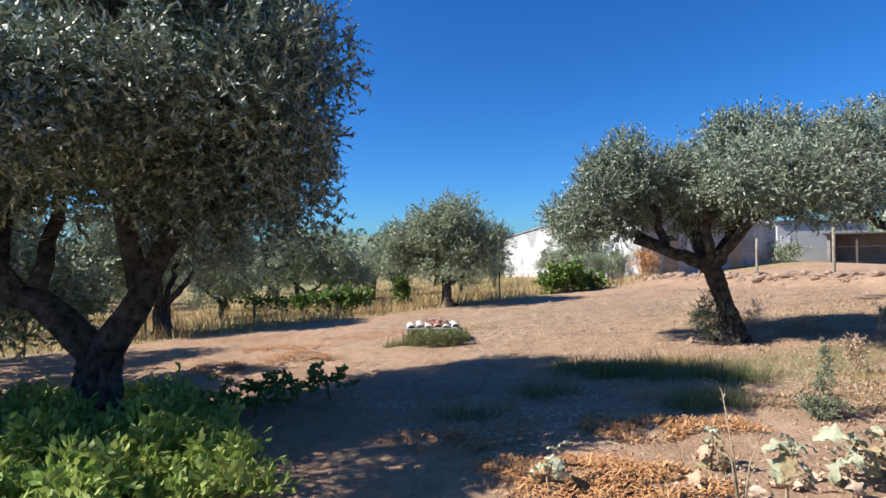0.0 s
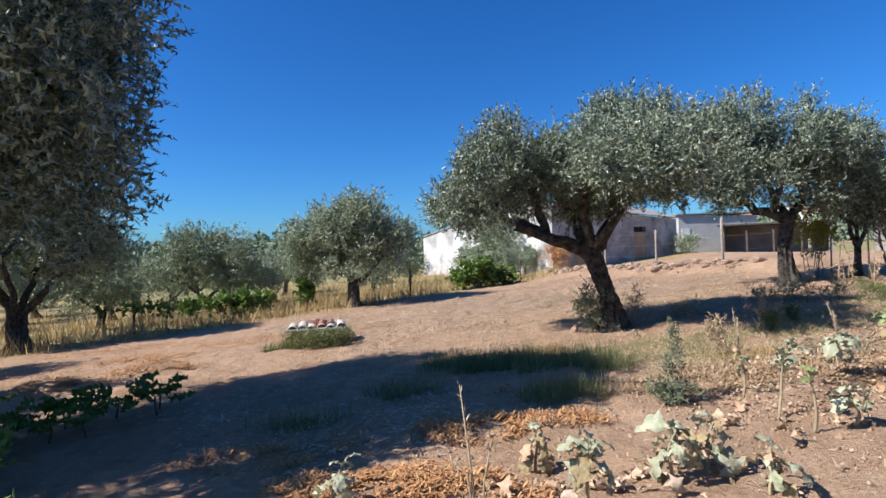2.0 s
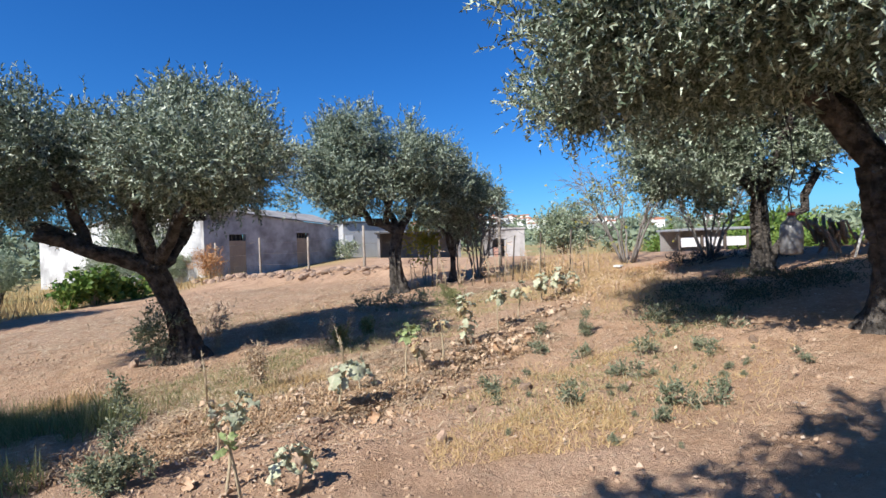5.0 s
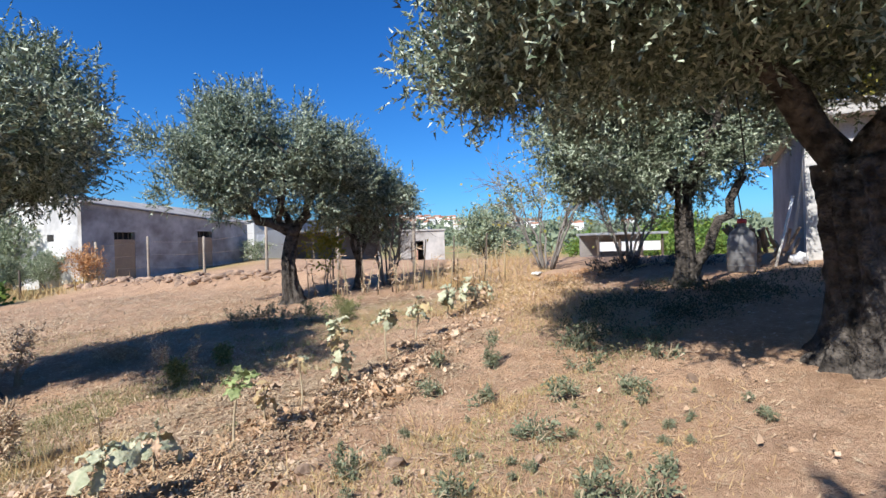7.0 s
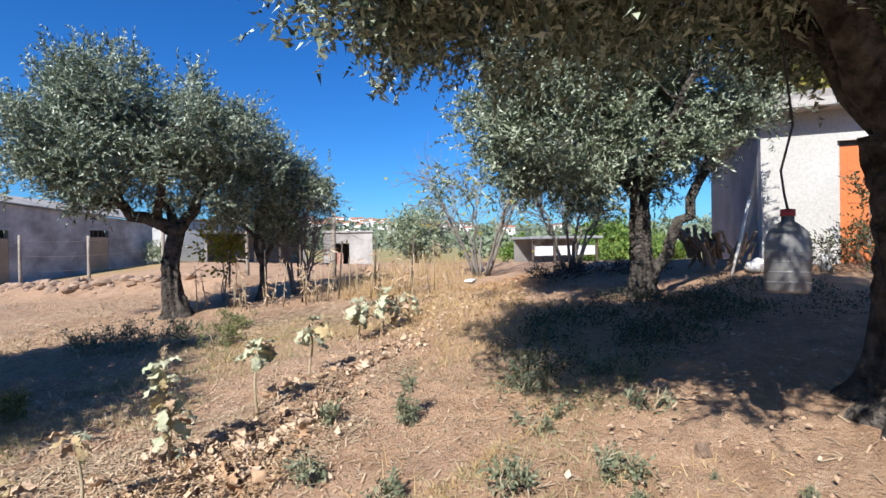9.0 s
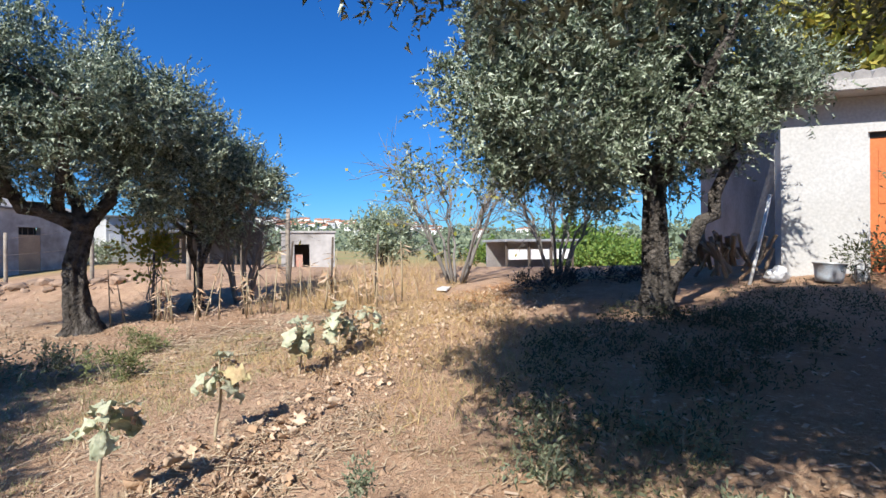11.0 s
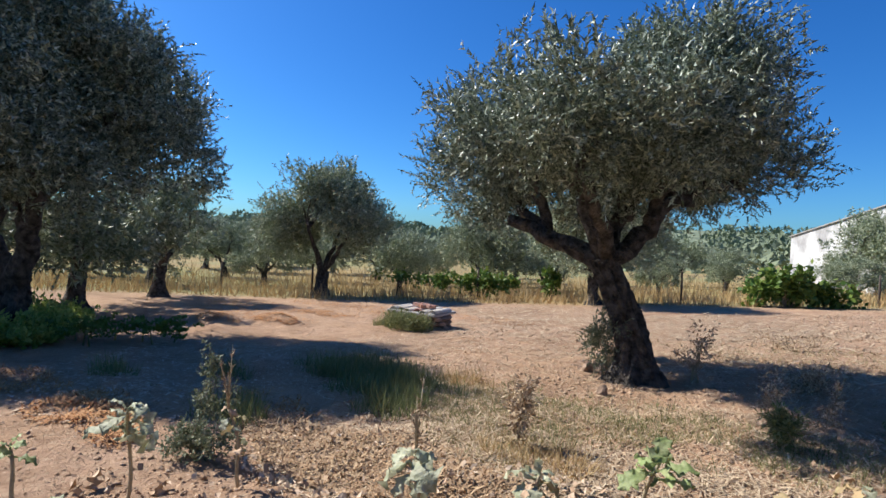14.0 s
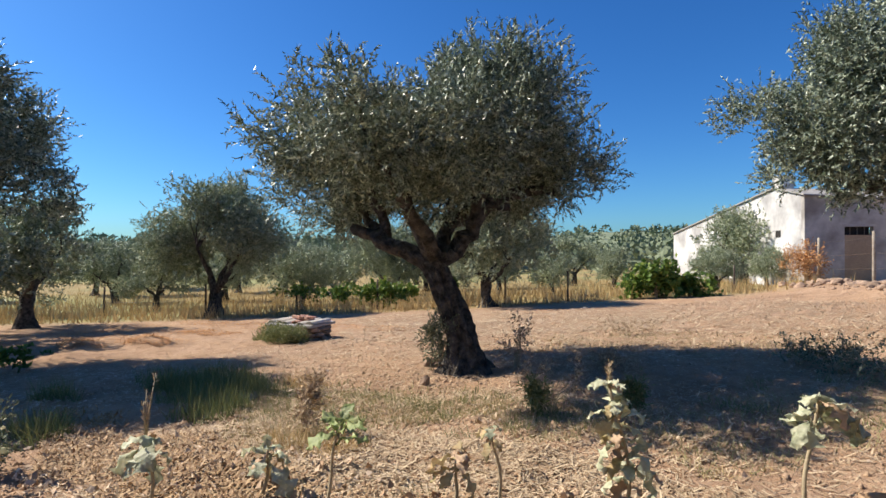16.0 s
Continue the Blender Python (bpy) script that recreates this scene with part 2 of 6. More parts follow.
def make_mesh(name, verts, faces, mats, smooth=False, idx=None):
    me = bpy.data.meshes.new(name)
    me.from_pydata([tuple(v) for v in verts], [], faces)
    for m in (mats if isinstance(mats, (list, tuple)) else [mats]):
        me.materials.append(m)
    if idx is not None:
        me.polygons.foreach_set("material_index", idx)
    if smooth:
        me.polygons.foreach_set("use_smooth", [True] * len(me.polygons))
    me.update()
    return me


def quads_mesh(name, v, mat, slim=False):
    """v: n x 4 x 3 corners; one loose quad each, or (slim) one pointed triangle each."""
    n = len(v)
    k = 4
    if slim:
        half = (v[:, 1] - v[:, 3]) * 0.5
        k, v = 3, np.stack((v[:, 0] + half, v[:, 2], v[:, 0] - half), axis=1)
    me = bpy.data.meshes.new(name)
    me.vertices.add(n * k)
    me.vertices.foreach_set("co", np.ascontiguousarray(v, dtype=np.float32).ravel())
    me.loops.add(n * k)
    me.loops.foreach_set("vertex_index", np.arange(n * k, dtype=np.int32))
    me.polygons.add(n)
    me.polygons.foreach_set("loop_start", np.arange(0, n * k, k, dtype=np.int32))
    me.polygons.foreach_set("loop_total", np.full(n, k, dtype=np.int32))
    me.materials.append(mat)
    me.update(calc_edges=True)
    return me


def part_of(name, me, parent, label="", m=None):
    ob = new(name, me)
    ob.parent = parent
    if m is not None:
        ob.matrix_basis = m
    if label:
        ob["label"] = label
    return ob


def part(name, bm, mat, parent, label="", m=None):
    me = bpy.data.meshes.new(name)
    bm.to_mesh(me)
    bm.free()
    me.materials.append(mat)
    return part_of(name, me, parent, label, m)


def empty(name, m, label, category, group="", kind=""):
    ob = new(name)
    ob.empty_display_size = 0.1
    ob.matrix_basis = m
    return tagged(ob, label, category, group, kind)


def box_bm(x0, x1, y0, y1, z0, z1, bevel=0.0):
    bm = bmesh.new()
    bmesh.ops.create_cube(bm, size=1.0)
    for v in bm.verts:
        v.co = Vector(((x0 + x1) / 2 + v.co.x * (x1 - x0), (y0 + y1) / 2 + v.co.y * (y1 - y0), (z0 + z1) / 2 + v.co.z * (z1 - z0)))
    if bevel:
        bmesh.ops.bevel(bm, geom=bm.edges[:], offset=bevel, segments=2, affect="EDGES")
    return bm


def unit(v):
    return v / (np.linalg.norm(v, axis=-1, keepdims=True) + 1e-9)


def tube(path, radii, sides=8, rough=0.0, ridges=0, cap=True, seed=0):
    """Vertices and faces of a tapering tube along a path, with gnarled sides."""
    path = np.array(path, dtype=float)
    r = np.random.default_rng(seed)
    n = len(path)
    verts, faces = [], []
    tang = np.gradient(path, axis=0)
    tang = unit(tang)
    ref = np.array((1.0, 0.0, 0.0)) if abs(tang[0][2]) > 0.7 else np.array((0.0, 0.0, 1.0))
    ph = r.uniform(0, 6.28, 4)
    for i in range(n):
        a = unit(np.cross(tang[i], ref))
        b = np.cross(a, tang[i])
        for k in range(sides):
            th = 2 * math.pi * k / sides
            f = 1 + rough * (0.55 * math.sin(3 * th + ph[0] + i * 0.12) + 0.4 * math.sin(5 * th + ph[1] - i * 0.21) + 0.35 * math.sin(2 * th + ph[3] + i * 0.4) + 0.35 * r.uniform(-1, 1))
            if ridges:
                f += rough * 0.7 * math.sin(ridges * th + ph[2] + i * 0.15)
            verts.append(path[i] + radii[i] * f * (math.cos(th) * a + math.sin(th) * b))
    for i in range(n - 1):
        for k in range(sides):
            k2 = (k + 1) % sides
            faces.append((i * sides + k, i * sides + k2, (i + 1) * sides + k2, (i + 1) * sides + k))
    if cap:
        faces.append(tuple(range(sides))[::-1])
        faces.append(tuple((n - 1) * sides + k for k in range(sides)))
    return verts, faces


def join(parts):
    verts, faces = [], []
    for v, f in parts:
        o = len(verts)
        verts += list(v)
        faces += [tuple(i + o for i in q) for q in f]
    return verts, faces


def curve(p0, p1, n=7, sag=0.0, wob=0.0, seed=0):
    r = np.random.default_rng(seed)
    p0, p1 = np.array(p0, float), np.array(p1, float)
    out = []
    w = r.normal(0, wob, (n, 3))
    for i in range(n):
        s = i / (n - 1)
        q = p0 + (p1 - p0) * s
        q = q + np.array((0, 0, sag * 4 * s * (1 - s))) + w[i] * math.sin(math.pi * s)
        out.append(q)
    return out


def leaf_quads(p, d, length, width, r, flop=0.6):
    """Lance-shaped leaves from base points p along d."""
    n = len(p)
    side = unit(np.cross(d, unit(r.normal(0, 1, (n, 3)) + np.array((0, 0, flop)))))
    L = (length * r.uniform(0.7, 1.25, n))[:, None]
    W = (width * r.uniform(0.75, 1.25, n))[:, None] * 0.5
    mid = p + d * L * 0.5
    return np.stack((p, mid + side * W, p + d * L, mid - side * W), axis=1)


def twig_leaves(start, direction, r, leaves, length, width, twig_len, droop=0.0):
    """For each twig (start, direction): leaves in pairs along it."""
    n = len(start)
    s = np.linspace(0.1, 1.0, leaves)[None, :, None]
    tl = (twig_len * r.uniform(0.6, 1.3, n))[:, None, None]
    pos = start[:, None, :] + direction[:, None, :] * s * tl
    pos = pos + np.array((0, 0, -1.0)) * droop * (s * tl) ** 2
    d = direction[:, None, :] * 0.75 + r.normal(0, 0.62, (n, leaves, 3))
    return leaf_quads(pos.reshape(-1, 3), unit(d.reshape(-1, 3)), length, width, r)


def crown_twigs(blobs, r, clumps, twigs, clump_r, floor_z, up=0.25, shell=0.55):
    """Twig starts and directions gathered into uneven clumps over the blobs (x, y, z, rx, ry, rz)."""
    vol = np.array([b[3] * b[4] * b[5] for b in blobs]) ** 0.67
    pick = r.choice(len(blobs), clumps, p=vol / vol.sum())
    B = np.array(blobs)[pick]
    u = unit(r.normal(0, 1, (clumps, 3)))
    rad = np.where(r.uniform(0, 1, clumps) < 0.25, r.uniform(0.15, shell, clumps), r.uniform(shell + 0.15, 1.0, clumps))[:, None] * r.uniform(0.9, 1.06, clumps)[:, None]
    c = B[:, :3] + u * B[:, 3:] * rad
    keep = c[:, 2] > floor_z
    c, u = c[keep], u[keep]
    cr = clump_r * r.uniform(0.6, 1.35, len(c))
    st = np.repeat(c, twigs, axis=0) + unit(r.normal(0, 1, (len(c) * twigs, 3))) * (np.repeat(cr, twigs) * r.uniform(0.1, 1.0, len(c) * twigs) ** 0.6)[:, None]
    dr = unit(np.repeat(u, twigs, axis=0) * 0.6 + r.normal(0, 0.55, (len(c) * twigs, 3)) + np.array((0, 0, up)))
    return c, st, dr


def olive_tree(name, base, label, trunk_path, trunk_r, limbs, blobs, clumps, twigs, leaves=14, leaf=(0.068, 0.025),
               clump_r=0.42, twig_len=0.3, floor_z=1.5, seed=1, mat=None, shoots=0, category="olive tree", group="olive trees",
               bark=None, flare=1.9, sides=30, up=0.25, droop=0.0, shell=0.55, branches=40, lobed=True):
    """An olive: gnarled trunk, limbs out to the crown, and a crown of small leaves on twigs. Local coordinates from the base."""
    r = np.random.default_rng(seed)
    mat, bark = mat or M_olive, bark or M_bark
    t = empty(name, pose(*base), label, category, group)
    tp = np.array(trunk_path, float)
    fine = []
    for i in range(len(tp) - 1):
        for s in np.linspace(0, 1, 9, endpoint=False):
            fine.append(tp[i] * (1 - s) + tp[i + 1] * s)
    fine.append(tp[-1])
    fine = np.array([tp[0] - np.array((0, 0, 0.3))] + fine)
    for _ in range(2):
        fine[1:-1] = (fine[:-2] + 2 * fine[1:-1] + fine[2:]) / 4
    h = np.maximum(0, fine[:, 2]) / fine[-1, 2]
    rr = trunk_r * (1 + (flare - 1) * np.exp(-h * 6.5)) * (1 - 0.12 * h)
    sides = int(sides * 1.5)
    v, f = tube(fine, rr, sides, 0.2, 9, seed=seed)
    # roots swell out of the foot, and hollows run up the trunk
    v = np.array(v).reshape(len(fine), sides, 3)
    mid = v.mean(axis=1, keepdims=True)
    th = np.linspace(0, 2 * math.pi, sides, endpoint=False)[None, :]
    zz = np.maximum(0, fine[:, 2])[:, None]
    swell = 1 + 0.30 * np.exp(-zz * 4.0) * np.maximum(-0.35, np.sin(5 * th + seed + 0.5 * np.sin(2 * th))) + 0.13 * np.sin(4 * th + 2.3 * zz + seed) * np.sin(3.1 * zz + 2 * th) - 0.10 * (np.sin(11 * th + 1.2 * zz + seed) > 0.72)
    v = (mid + (v - mid) * swell[:, :, None]).reshape(-1, 3)
    part_of("trunk", make_mesh("trunk", v, f, bark, True), t)
    tips = []
    for i, (a, b, r0, r1, sag) in enumerate(limbs):
        pts = curve(a, b, 9, sag, 0.05, seed * 31 + i)
        v, f = tube(pts, np.linspace(r0, r1, 9), max(7, sides // 2), 0.13, 0, seed=seed * 7 + i)
        part_of("limb", make_mesh("limb", v, f, bark, True), t)
        tips += pts[3:]
    tips = np.array(tips)
    lobes = [] if lobed else list(blobs)
    for x, y, z, rx, ry, rz in (blobs if lobed else ()):
        for d in unit(r.normal(0, 1, (6, 3)) + np.array((0, 0, 0.12))):
            k = r.uniform(0.42, 0.58)
            lobes.append((x + d[0] * rx * 0.56, y + d[1] * ry * 0.56, z + d[2] * rz * 0.56, rx * k, ry * k, rz * k * 1.1))
    c, st, dr = crown_twigs(lobes, r, clumps, twigs, clump_r, floor_z, up, shell)
    bits = []
    for j in r.choice(len(c), min(branches, len(c)), replace=False):
        q = tips[np.argmin(np.linalg.norm(tips - c[j], axis=1))]
        bits.append(tube(curve(q, c[j], 6, 0.1, 0.06, j), np.linspace(0.032, 0.008, 6) * (trunk_r / 0.28) ** 0.5, 5, 0.08, 0, False, j))
    if bits:
        v, f = join(bits)
        part_of("branchwork", make_mesh("branchwork", v, f, bark, True), t, "thin forking branches")["kind"] = "stuff"
    if shoots:
        top = c[np.argsort(-c[:, 2])[: max(8, len(c) // 3)]]
        s0 = top[r.integers(0, len(top), shoots)] + r.normal(0, 0.2, (shoots, 3)) * np.array((1, 1, 0.4))
        d0 = unit(np.array((0, 0, 1.0)) + r.normal(0, 0.22, (shoots, 3)))
        q = [twig_leaves(st, dr, r, leaves, leaf[0], leaf[1], twig_len, droop), twig_leaves(s0, d0, r, leaves * 2, leaf[0], leaf[1], twig_len * 1.25)]
        q = np.concatenate(q)
    else:
        q = twig_leaves(st, dr, r, leaves, leaf[0], leaf[1], twig_len, droop)
    part_of("crown", quads_mesh("crown", q, mat, True), t, "dense crown of narrow grey-green leaves" if mat is M_olive else "")["kind"] = "stuff"
    return t


def blades(xy, height, width, mat, name, r, lean=0.25, z0=None):
    """Loose grass blades as slim quads standing on the ground."""
    n = len(xy)
    z = gz(xy[:, 0], xy[:, 1]) - 0.01 if z0 is None else z0
    p = np.column_stack((xy, z))
    d = unit(np.array((0, 0, 1.0)) + r.normal(0, lean, (n, 3)))
    d[:, 2] = np.abs(d[:, 2])
    side = unit(np.cross(d, unit(r.normal(0, 1, (n, 3)))))
    L = (height * r.uniform(0.45, 1.2, n))[:, None]
    W = (width * r.uniform(0.6, 1.3, n))[:, None]
    bend = r.normal(0, 0.16, (n, 3)) * L
    tip = p + d * L + bend
    mid = p + d * L * 0.55
    return np.stack((p, mid + side * W * 0.5, tip, mid - side * W * 0.5), axis=1)


def stuff(name, quads, mat, label, category, slim=False):
    return tagged(new(name, quads_mesh(name, quads, mat, slim)), label, category, "", "stuff")


def disc(cx, cy, rx, ry, n, r, edge=0.5):
    u = r.uniform(0, 2 * math.pi, n)
    k = r.uniform(0, 1, n) ** edge * (1 + 0.18 * np.sin(3 * u + cx) + 0.13 * np.sin(5 * u + cy))
    return np.column_stack((cx + rx * k * np.cos(u), cy + ry * k * np.sin(u)))


# ---- the ground, one sheet out to the horizon ----
def axis(lo, hi, step, far):
    a = list(np.arange(lo, hi + 1e-6, step))
    s, p = step, a[-1]
    while p < far:
        s *= 1.22
        p += s
        a.append(p)
    s, p = step, a[0]
    while p > -far:
        s *= 1.22
        p -= s
        a.insert(0, p)
    return np.array(a)


FENCE_A = np.array((-16.0, 12.5))      # the back fence, from corner to corner of the plot
FENCE_B = np.array((-5.45, 22.0))
FENCE_C = np.array((2.3, 26.6))
FENCE_D = np.array((7.3, 31.4))


def beyond(x, y):
    """How far past the back fence a place lies (negative inside)."""
    out = np.full(np.shape(x), -99.0)
    for p, q in ((FENCE_A, FENCE_B), (FENCE_B, FENCE_C), (FENCE_C, FENCE_D)):
        d = (q - p) / np.linalg.norm(q - p)
        n = np.array((-d[1], d[0]))
        out = np.maximum(out, (x - p[0]) * n[0] + (y - p[1]) * n[1])
    side = np.maximum(-15.0 - x, -99)
    return np.maximum(out, side)


ax, ay = axis(-7, 15, 0.06, 2600), axis(0, 14, 0.06, 2600)
gx, gy = np.meshgrid(ax, ay)
gzv = gz(gx, gy)
near = np.exp(-np.maximum(0, np.hypot(gx - 4, gy - 7) - 14) / 8)
lump = np.array([noise.fractal(Vector((a * 0.9, b * 0.9, 0.3)), 0.9, 2.1, 5) for a, b in zip(gx.ravel(), gy.ravel())]).reshape(gx.shape)
clod = np.array([noise.noise(Vector((a * 4.3, b * 4.3, 5.3))) for a, b in zip(gx.ravel(), gy.ravel())]).reshape(gx.shape)
crumb = np.array([noise.noise(Vector((a * 9.7, b * 9.7, 2.1))) for a, b in zip(gx.ravel(), gy.ravel())]).reshape(gx.shape)
gzv = gzv + near * (0.035 * lump + 0.03 * clod + 0.016 * crumb)
# the bank of loose earth below the post fence
BANK = ((7.4, 30.5), (10.2, 23.6), (12.2, 18.8))
gzv = gzv + 0.36 * np.exp(-(((gx - 4.6) * 0.925 + (gy - 36.9) * 0.38) / 0.8) ** 2) * ((gy > 17) & (gy < 31.5))
# the furrow beside the vegetable row
fd = -(gx - 4.0) * 0.46 + (gy - 4.05) * 0.89 + 0.06 * np.sin(gx * 2.3)
fs = (gx - 4.0) * 0.89 + (gy - 4.05) * 0.46
along = clampf((fs + 0.6) / 0.8, 0, 1) * clampf((6.6 - fs) / 0.8, 0, 1)
gzv = gzv + along * (0.05 * np.exp(-((fd - 0.12) / 0.22) ** 2) - 0.07 * np.exp(-((fd + 0.14) / 0.1) ** 2) * (np.sin(fs * 3.1) > -0.55))
# heaps of earth and litter left from tilling
for mx, my, mh, mr in ((-4.5, 8.9, 0.2, 0.55), (-5.6, 8.0, 0.16, 0.6), (-3.7, 7.2, 0.1, 0.5), (0.5, 2.8, 0.07, 0.5), (1.4, 4.0, 0.06, 0.5), (-0.4, 6.2, 0.09, 0.45), (0.7, 6.6, 0.08, 0.4), (-1.3, 4.9, 0.08, 0.5), (0.2, 4.6, 0.07, 0.4)):
    gzv = gzv + mh * np.exp(-((gx - mx) / (mr * 1.4)) ** 2 - ((gy - my) / (mr * 0.7)) ** 2)
verts = np.column_stack((gx.ravel(), gy.ravel(), gzv.ravel()))
nx, ny = len(ax), len(ay)
ii = (np.arange(ny - 1)[:, None] * nx + np.arange(nx - 1)[None, :]).ravel()
gfaces = np.column_stack((ii, ii + 1, ii + nx + 1, ii + nx))
gm = bpy.data.meshes.new("ground")
gm.vertices.add(len(verts))
gm.vertices.foreach_set("co", verts.astype(np.float32).ravel())
gm.loops.add(gfaces.size)
gm.loops.foreach_set("vertex_index", gfaces.astype(np.int32).ravel())
gm.polygons.add(len(gfaces))
gm.polygons.foreach_set("loop_start", np.arange(0, gfaces.size, 4, dtype=np.int32))
gm.polygons.foreach_set("loop_total", np.full(len(gfaces), 4, dtype=np.int32))
gm.polygons.foreach_set("use_smooth", [True] * len(gfaces))
gm.materials.append(M_ground)
gm.update(calc_edges=True)
fa = gm.attributes.new("field", "FLOAT", "POINT")
bey = beyond(verts[:, 0], verts[:, 1])
far_r = np.hypot(verts[:, 0] - 5, verts[:, 1] - 8)
fa.data.foreach_set("value", np.maximum(clampf((bey + 0.5) / 1.2, 0, 1), clampf((far_r - 45) / 15, 0, 1)).astype(np.float32))
tagged(new("ground", gm), "pale sandy tilled soil with clods, giving way to dry grass", "ground", "", "structure")


# ---- the olive trees ----
olive_tree("olive_tree", (-4.85, 4.1, G(-4.85, 4.1) - 0.03), "large old olive tree with a forked pale trunk in green herbs",
           [(0, 0, 0), (-0.02, 0.05, 0.45), (-0.06, 0.12, 0.9), (-0.08, 0.16, 1.15)], 0.23,
           [((-0.1, 0.12, 1.0), (-1.5, -0.8, 2.75), 0.19, 0.09, -0.05), ((-0.02, 0.16, 1.0), (0.75, 0.25, 2.35), 0.19, 0.12, -0.08), ((0.7, 0.24, 2.25), (2.0, 0.1, 3.1), 0.12, 0.04, 0.1),
            ((0.65, 0.24, 2.2), (0.9, 1.6, 4.2), 0.11, 0.04, 0.1), ((0.4, 0.2, 1.8), (0.5, -0.4, 4.2), 0.12, 0.04, 0.0), ((-0.9, -0.4, 2.1), (-2.2, 0.9, 3.6), 0.11, 0.04, 0.1), ((-0.6, -0.2, 1.8), (-0.7, 0.8, 4.0), 0.1, 0.04, 0.05),
            ((1.3, 0.2, 2.7), (1.5, -1.4, 3.7), 0.08, 0.03, 0.1)],
           [(0.0, 0, 4.1, 2.7, 2.8, 1.7), (0.2, 0.1, 3.2, 1.9, 2.1, 0.8), (-1.4, -0.4, 3.4, 1.6, 1.1, 1.1), (1.6, 0.3, 3.4, 1.6, 1.7, 1.2), (0.9, 0.5, 4.9, 1.8, 1.8, 1.2), (1.7, 0.7, 4.4, 1.2, 1.3, 1.0), (-1.6, 0.5, 3.7, 1.9, 1.8, 1.4), (0.2, 0.2, 5.3, 1.9, 1.9, 1.3), (0.4, -1.5, 3.4, 1.3, 1.2, 0.9), (0.9, -2.1, 3.4, 0.8, 0.7, 0.5), (0.4, 1.8, 3.7, 1.6, 1.5, 1.2)],
           600, 36, leaf=(0.078, 0.031), seed=11, floor_z=2.0, shoots=300, clump_r=0.4, branches=70)
olive_tree("olive_tree", (3.9, 9.08, G(3.9, 9.08) - 0.03), "old olive tree with a thick leaning dark trunk and spreading crown",
           [(0, 0, 0), (-0.04, -0.02, 0.45), (-0.2, -0.1, 0.95), (-0.43, -0.22, 1.5)], 0.155,
           [((-0.4, -0.2, 1.4), (-1.75, -0.35, 1.95), 0.14, 0.08, 0.04), ((-0.42, -0.2, 1.4), (0.2, 0.25, 2.3), 0.14, 0.09, -0.06), ((0.1, 0.2, 2.15), (0.75, 1.1, 2.45), 0.1, 0.05, 0.1), ((0.05, 0.15, 2.1), (0.5, 0.0, 3.5), 0.09, 0.03, 0.05), ((-1.2, -0.25, 1.8), (-1.6, -0.5, 3.0), 0.08, 0.03, 0.05),
            ((-0.42, -0.15, 1.45), (-0.7, 1.3, 2.7), 0.12, 0.05, 0.05), ((-1.3, -0.25, 1.85), (-2.5, 0.4, 2.5), 0.08, 0.03, 0.05), ((-0.4, -0.2, 1.5), (-0.8, -1.0, 2.9), 0.1, 0.04, 0.05), ((-0.35, -0.2, 1.5), (0.1, -1.9, 2.6), 0.1, 0.035, 0.1)],
           [(0.35, 0, 3.42, 0.95, 0.95, 0.66), (0.2, -0.1, 3.75, 0.6, 0.6, 0.42), (-1.7, -0.4, 3.12, 0.95, 0.95, 0.62), (-0.6, 0.3, 2.85, 1.0, 1.0, 0.7), (-1.5, 1.2, 2.85, 1.0, 1.0, 0.7), (0.6, 0.55, 3.05, 0.85, 0.85, 0.6), (0.75, 1.35, 2.65, 0.7, 0.7, 0.45), (-0.5, -1.95, 2.9, 0.85, 0.75, 0.6), (0.5, -2.15, 2.75, 0.75, 0.65, 0.5),
            (0.6, -0.8, 2.9, 0.8, 0.8, 0.6), (-2.3, -0.3, 2.5, 0.75, 0.75, 0.5), (-2.6, 0.5, 2.5, 0.7, 0.7, 0.45), (-0.3, -1.0, 2.75, 0.8, 0.8, 0.6), (0.1, 1.4, 2.85, 0.9, 0.9, 0.6), (-1.9, 0.4, 3.05, 0.8, 0.8, 0.55)],
           450, 36, leaves=17, leaf=(0.06, 0.0215), seed=12, floor_z=1.6, shoots=300, clump_r=0.28, lobed=False, shell=0.45, branches=60, flare=2.3)
olive_tree("olive_tree", (9.56, 12.94, G(9.56, 12.94) - 0.03), "olive tree with a bowed trunk beside a row of dry stalks",
           [(0, 0, 0), (-0.1, 0, 0.5), (-0.12, 0.02, 1.1), (0.02, 0.02, 1.75)], 0.155,
           [((0, 0, 1.65), (-1.9, 0.4, 2.5), 0.13, 0.06, 0.1), ((0, 0, 1.65), (0.9, 0.3, 3.0), 0.12, 0.05, 0.0), ((-0.9, 0.2, 2.2), (-1.2, 0.6, 3.6), 0.08, 0.03, 0.05), ((0.02, 0, 1.7), (-0.2, 1.2, 3.2), 0.1, 0.04, 0.05), ((-0.3, 0.1, 1.9), (-0.5, -0.9, 3.4), 0.09, 0.03, 0.05)],
           [(-0.5, 0.5, 3.3, 2.2, 2.2, 1.1), (-2.0, 0.6, 3.0, 1.4, 1.4, 1.0), (0.9, 0.3, 2.9, 1.3, 1.4, 1.0), (-0.8, 0.5, 4.0, 1.5, 1.5, 0.85), (0.3, -0.3, 3.6, 1.3, 1.2, 0.9)],
           380, 34, seed=13, floor_z=1.7, shoots=320, clump_r=0.33, branches=60)
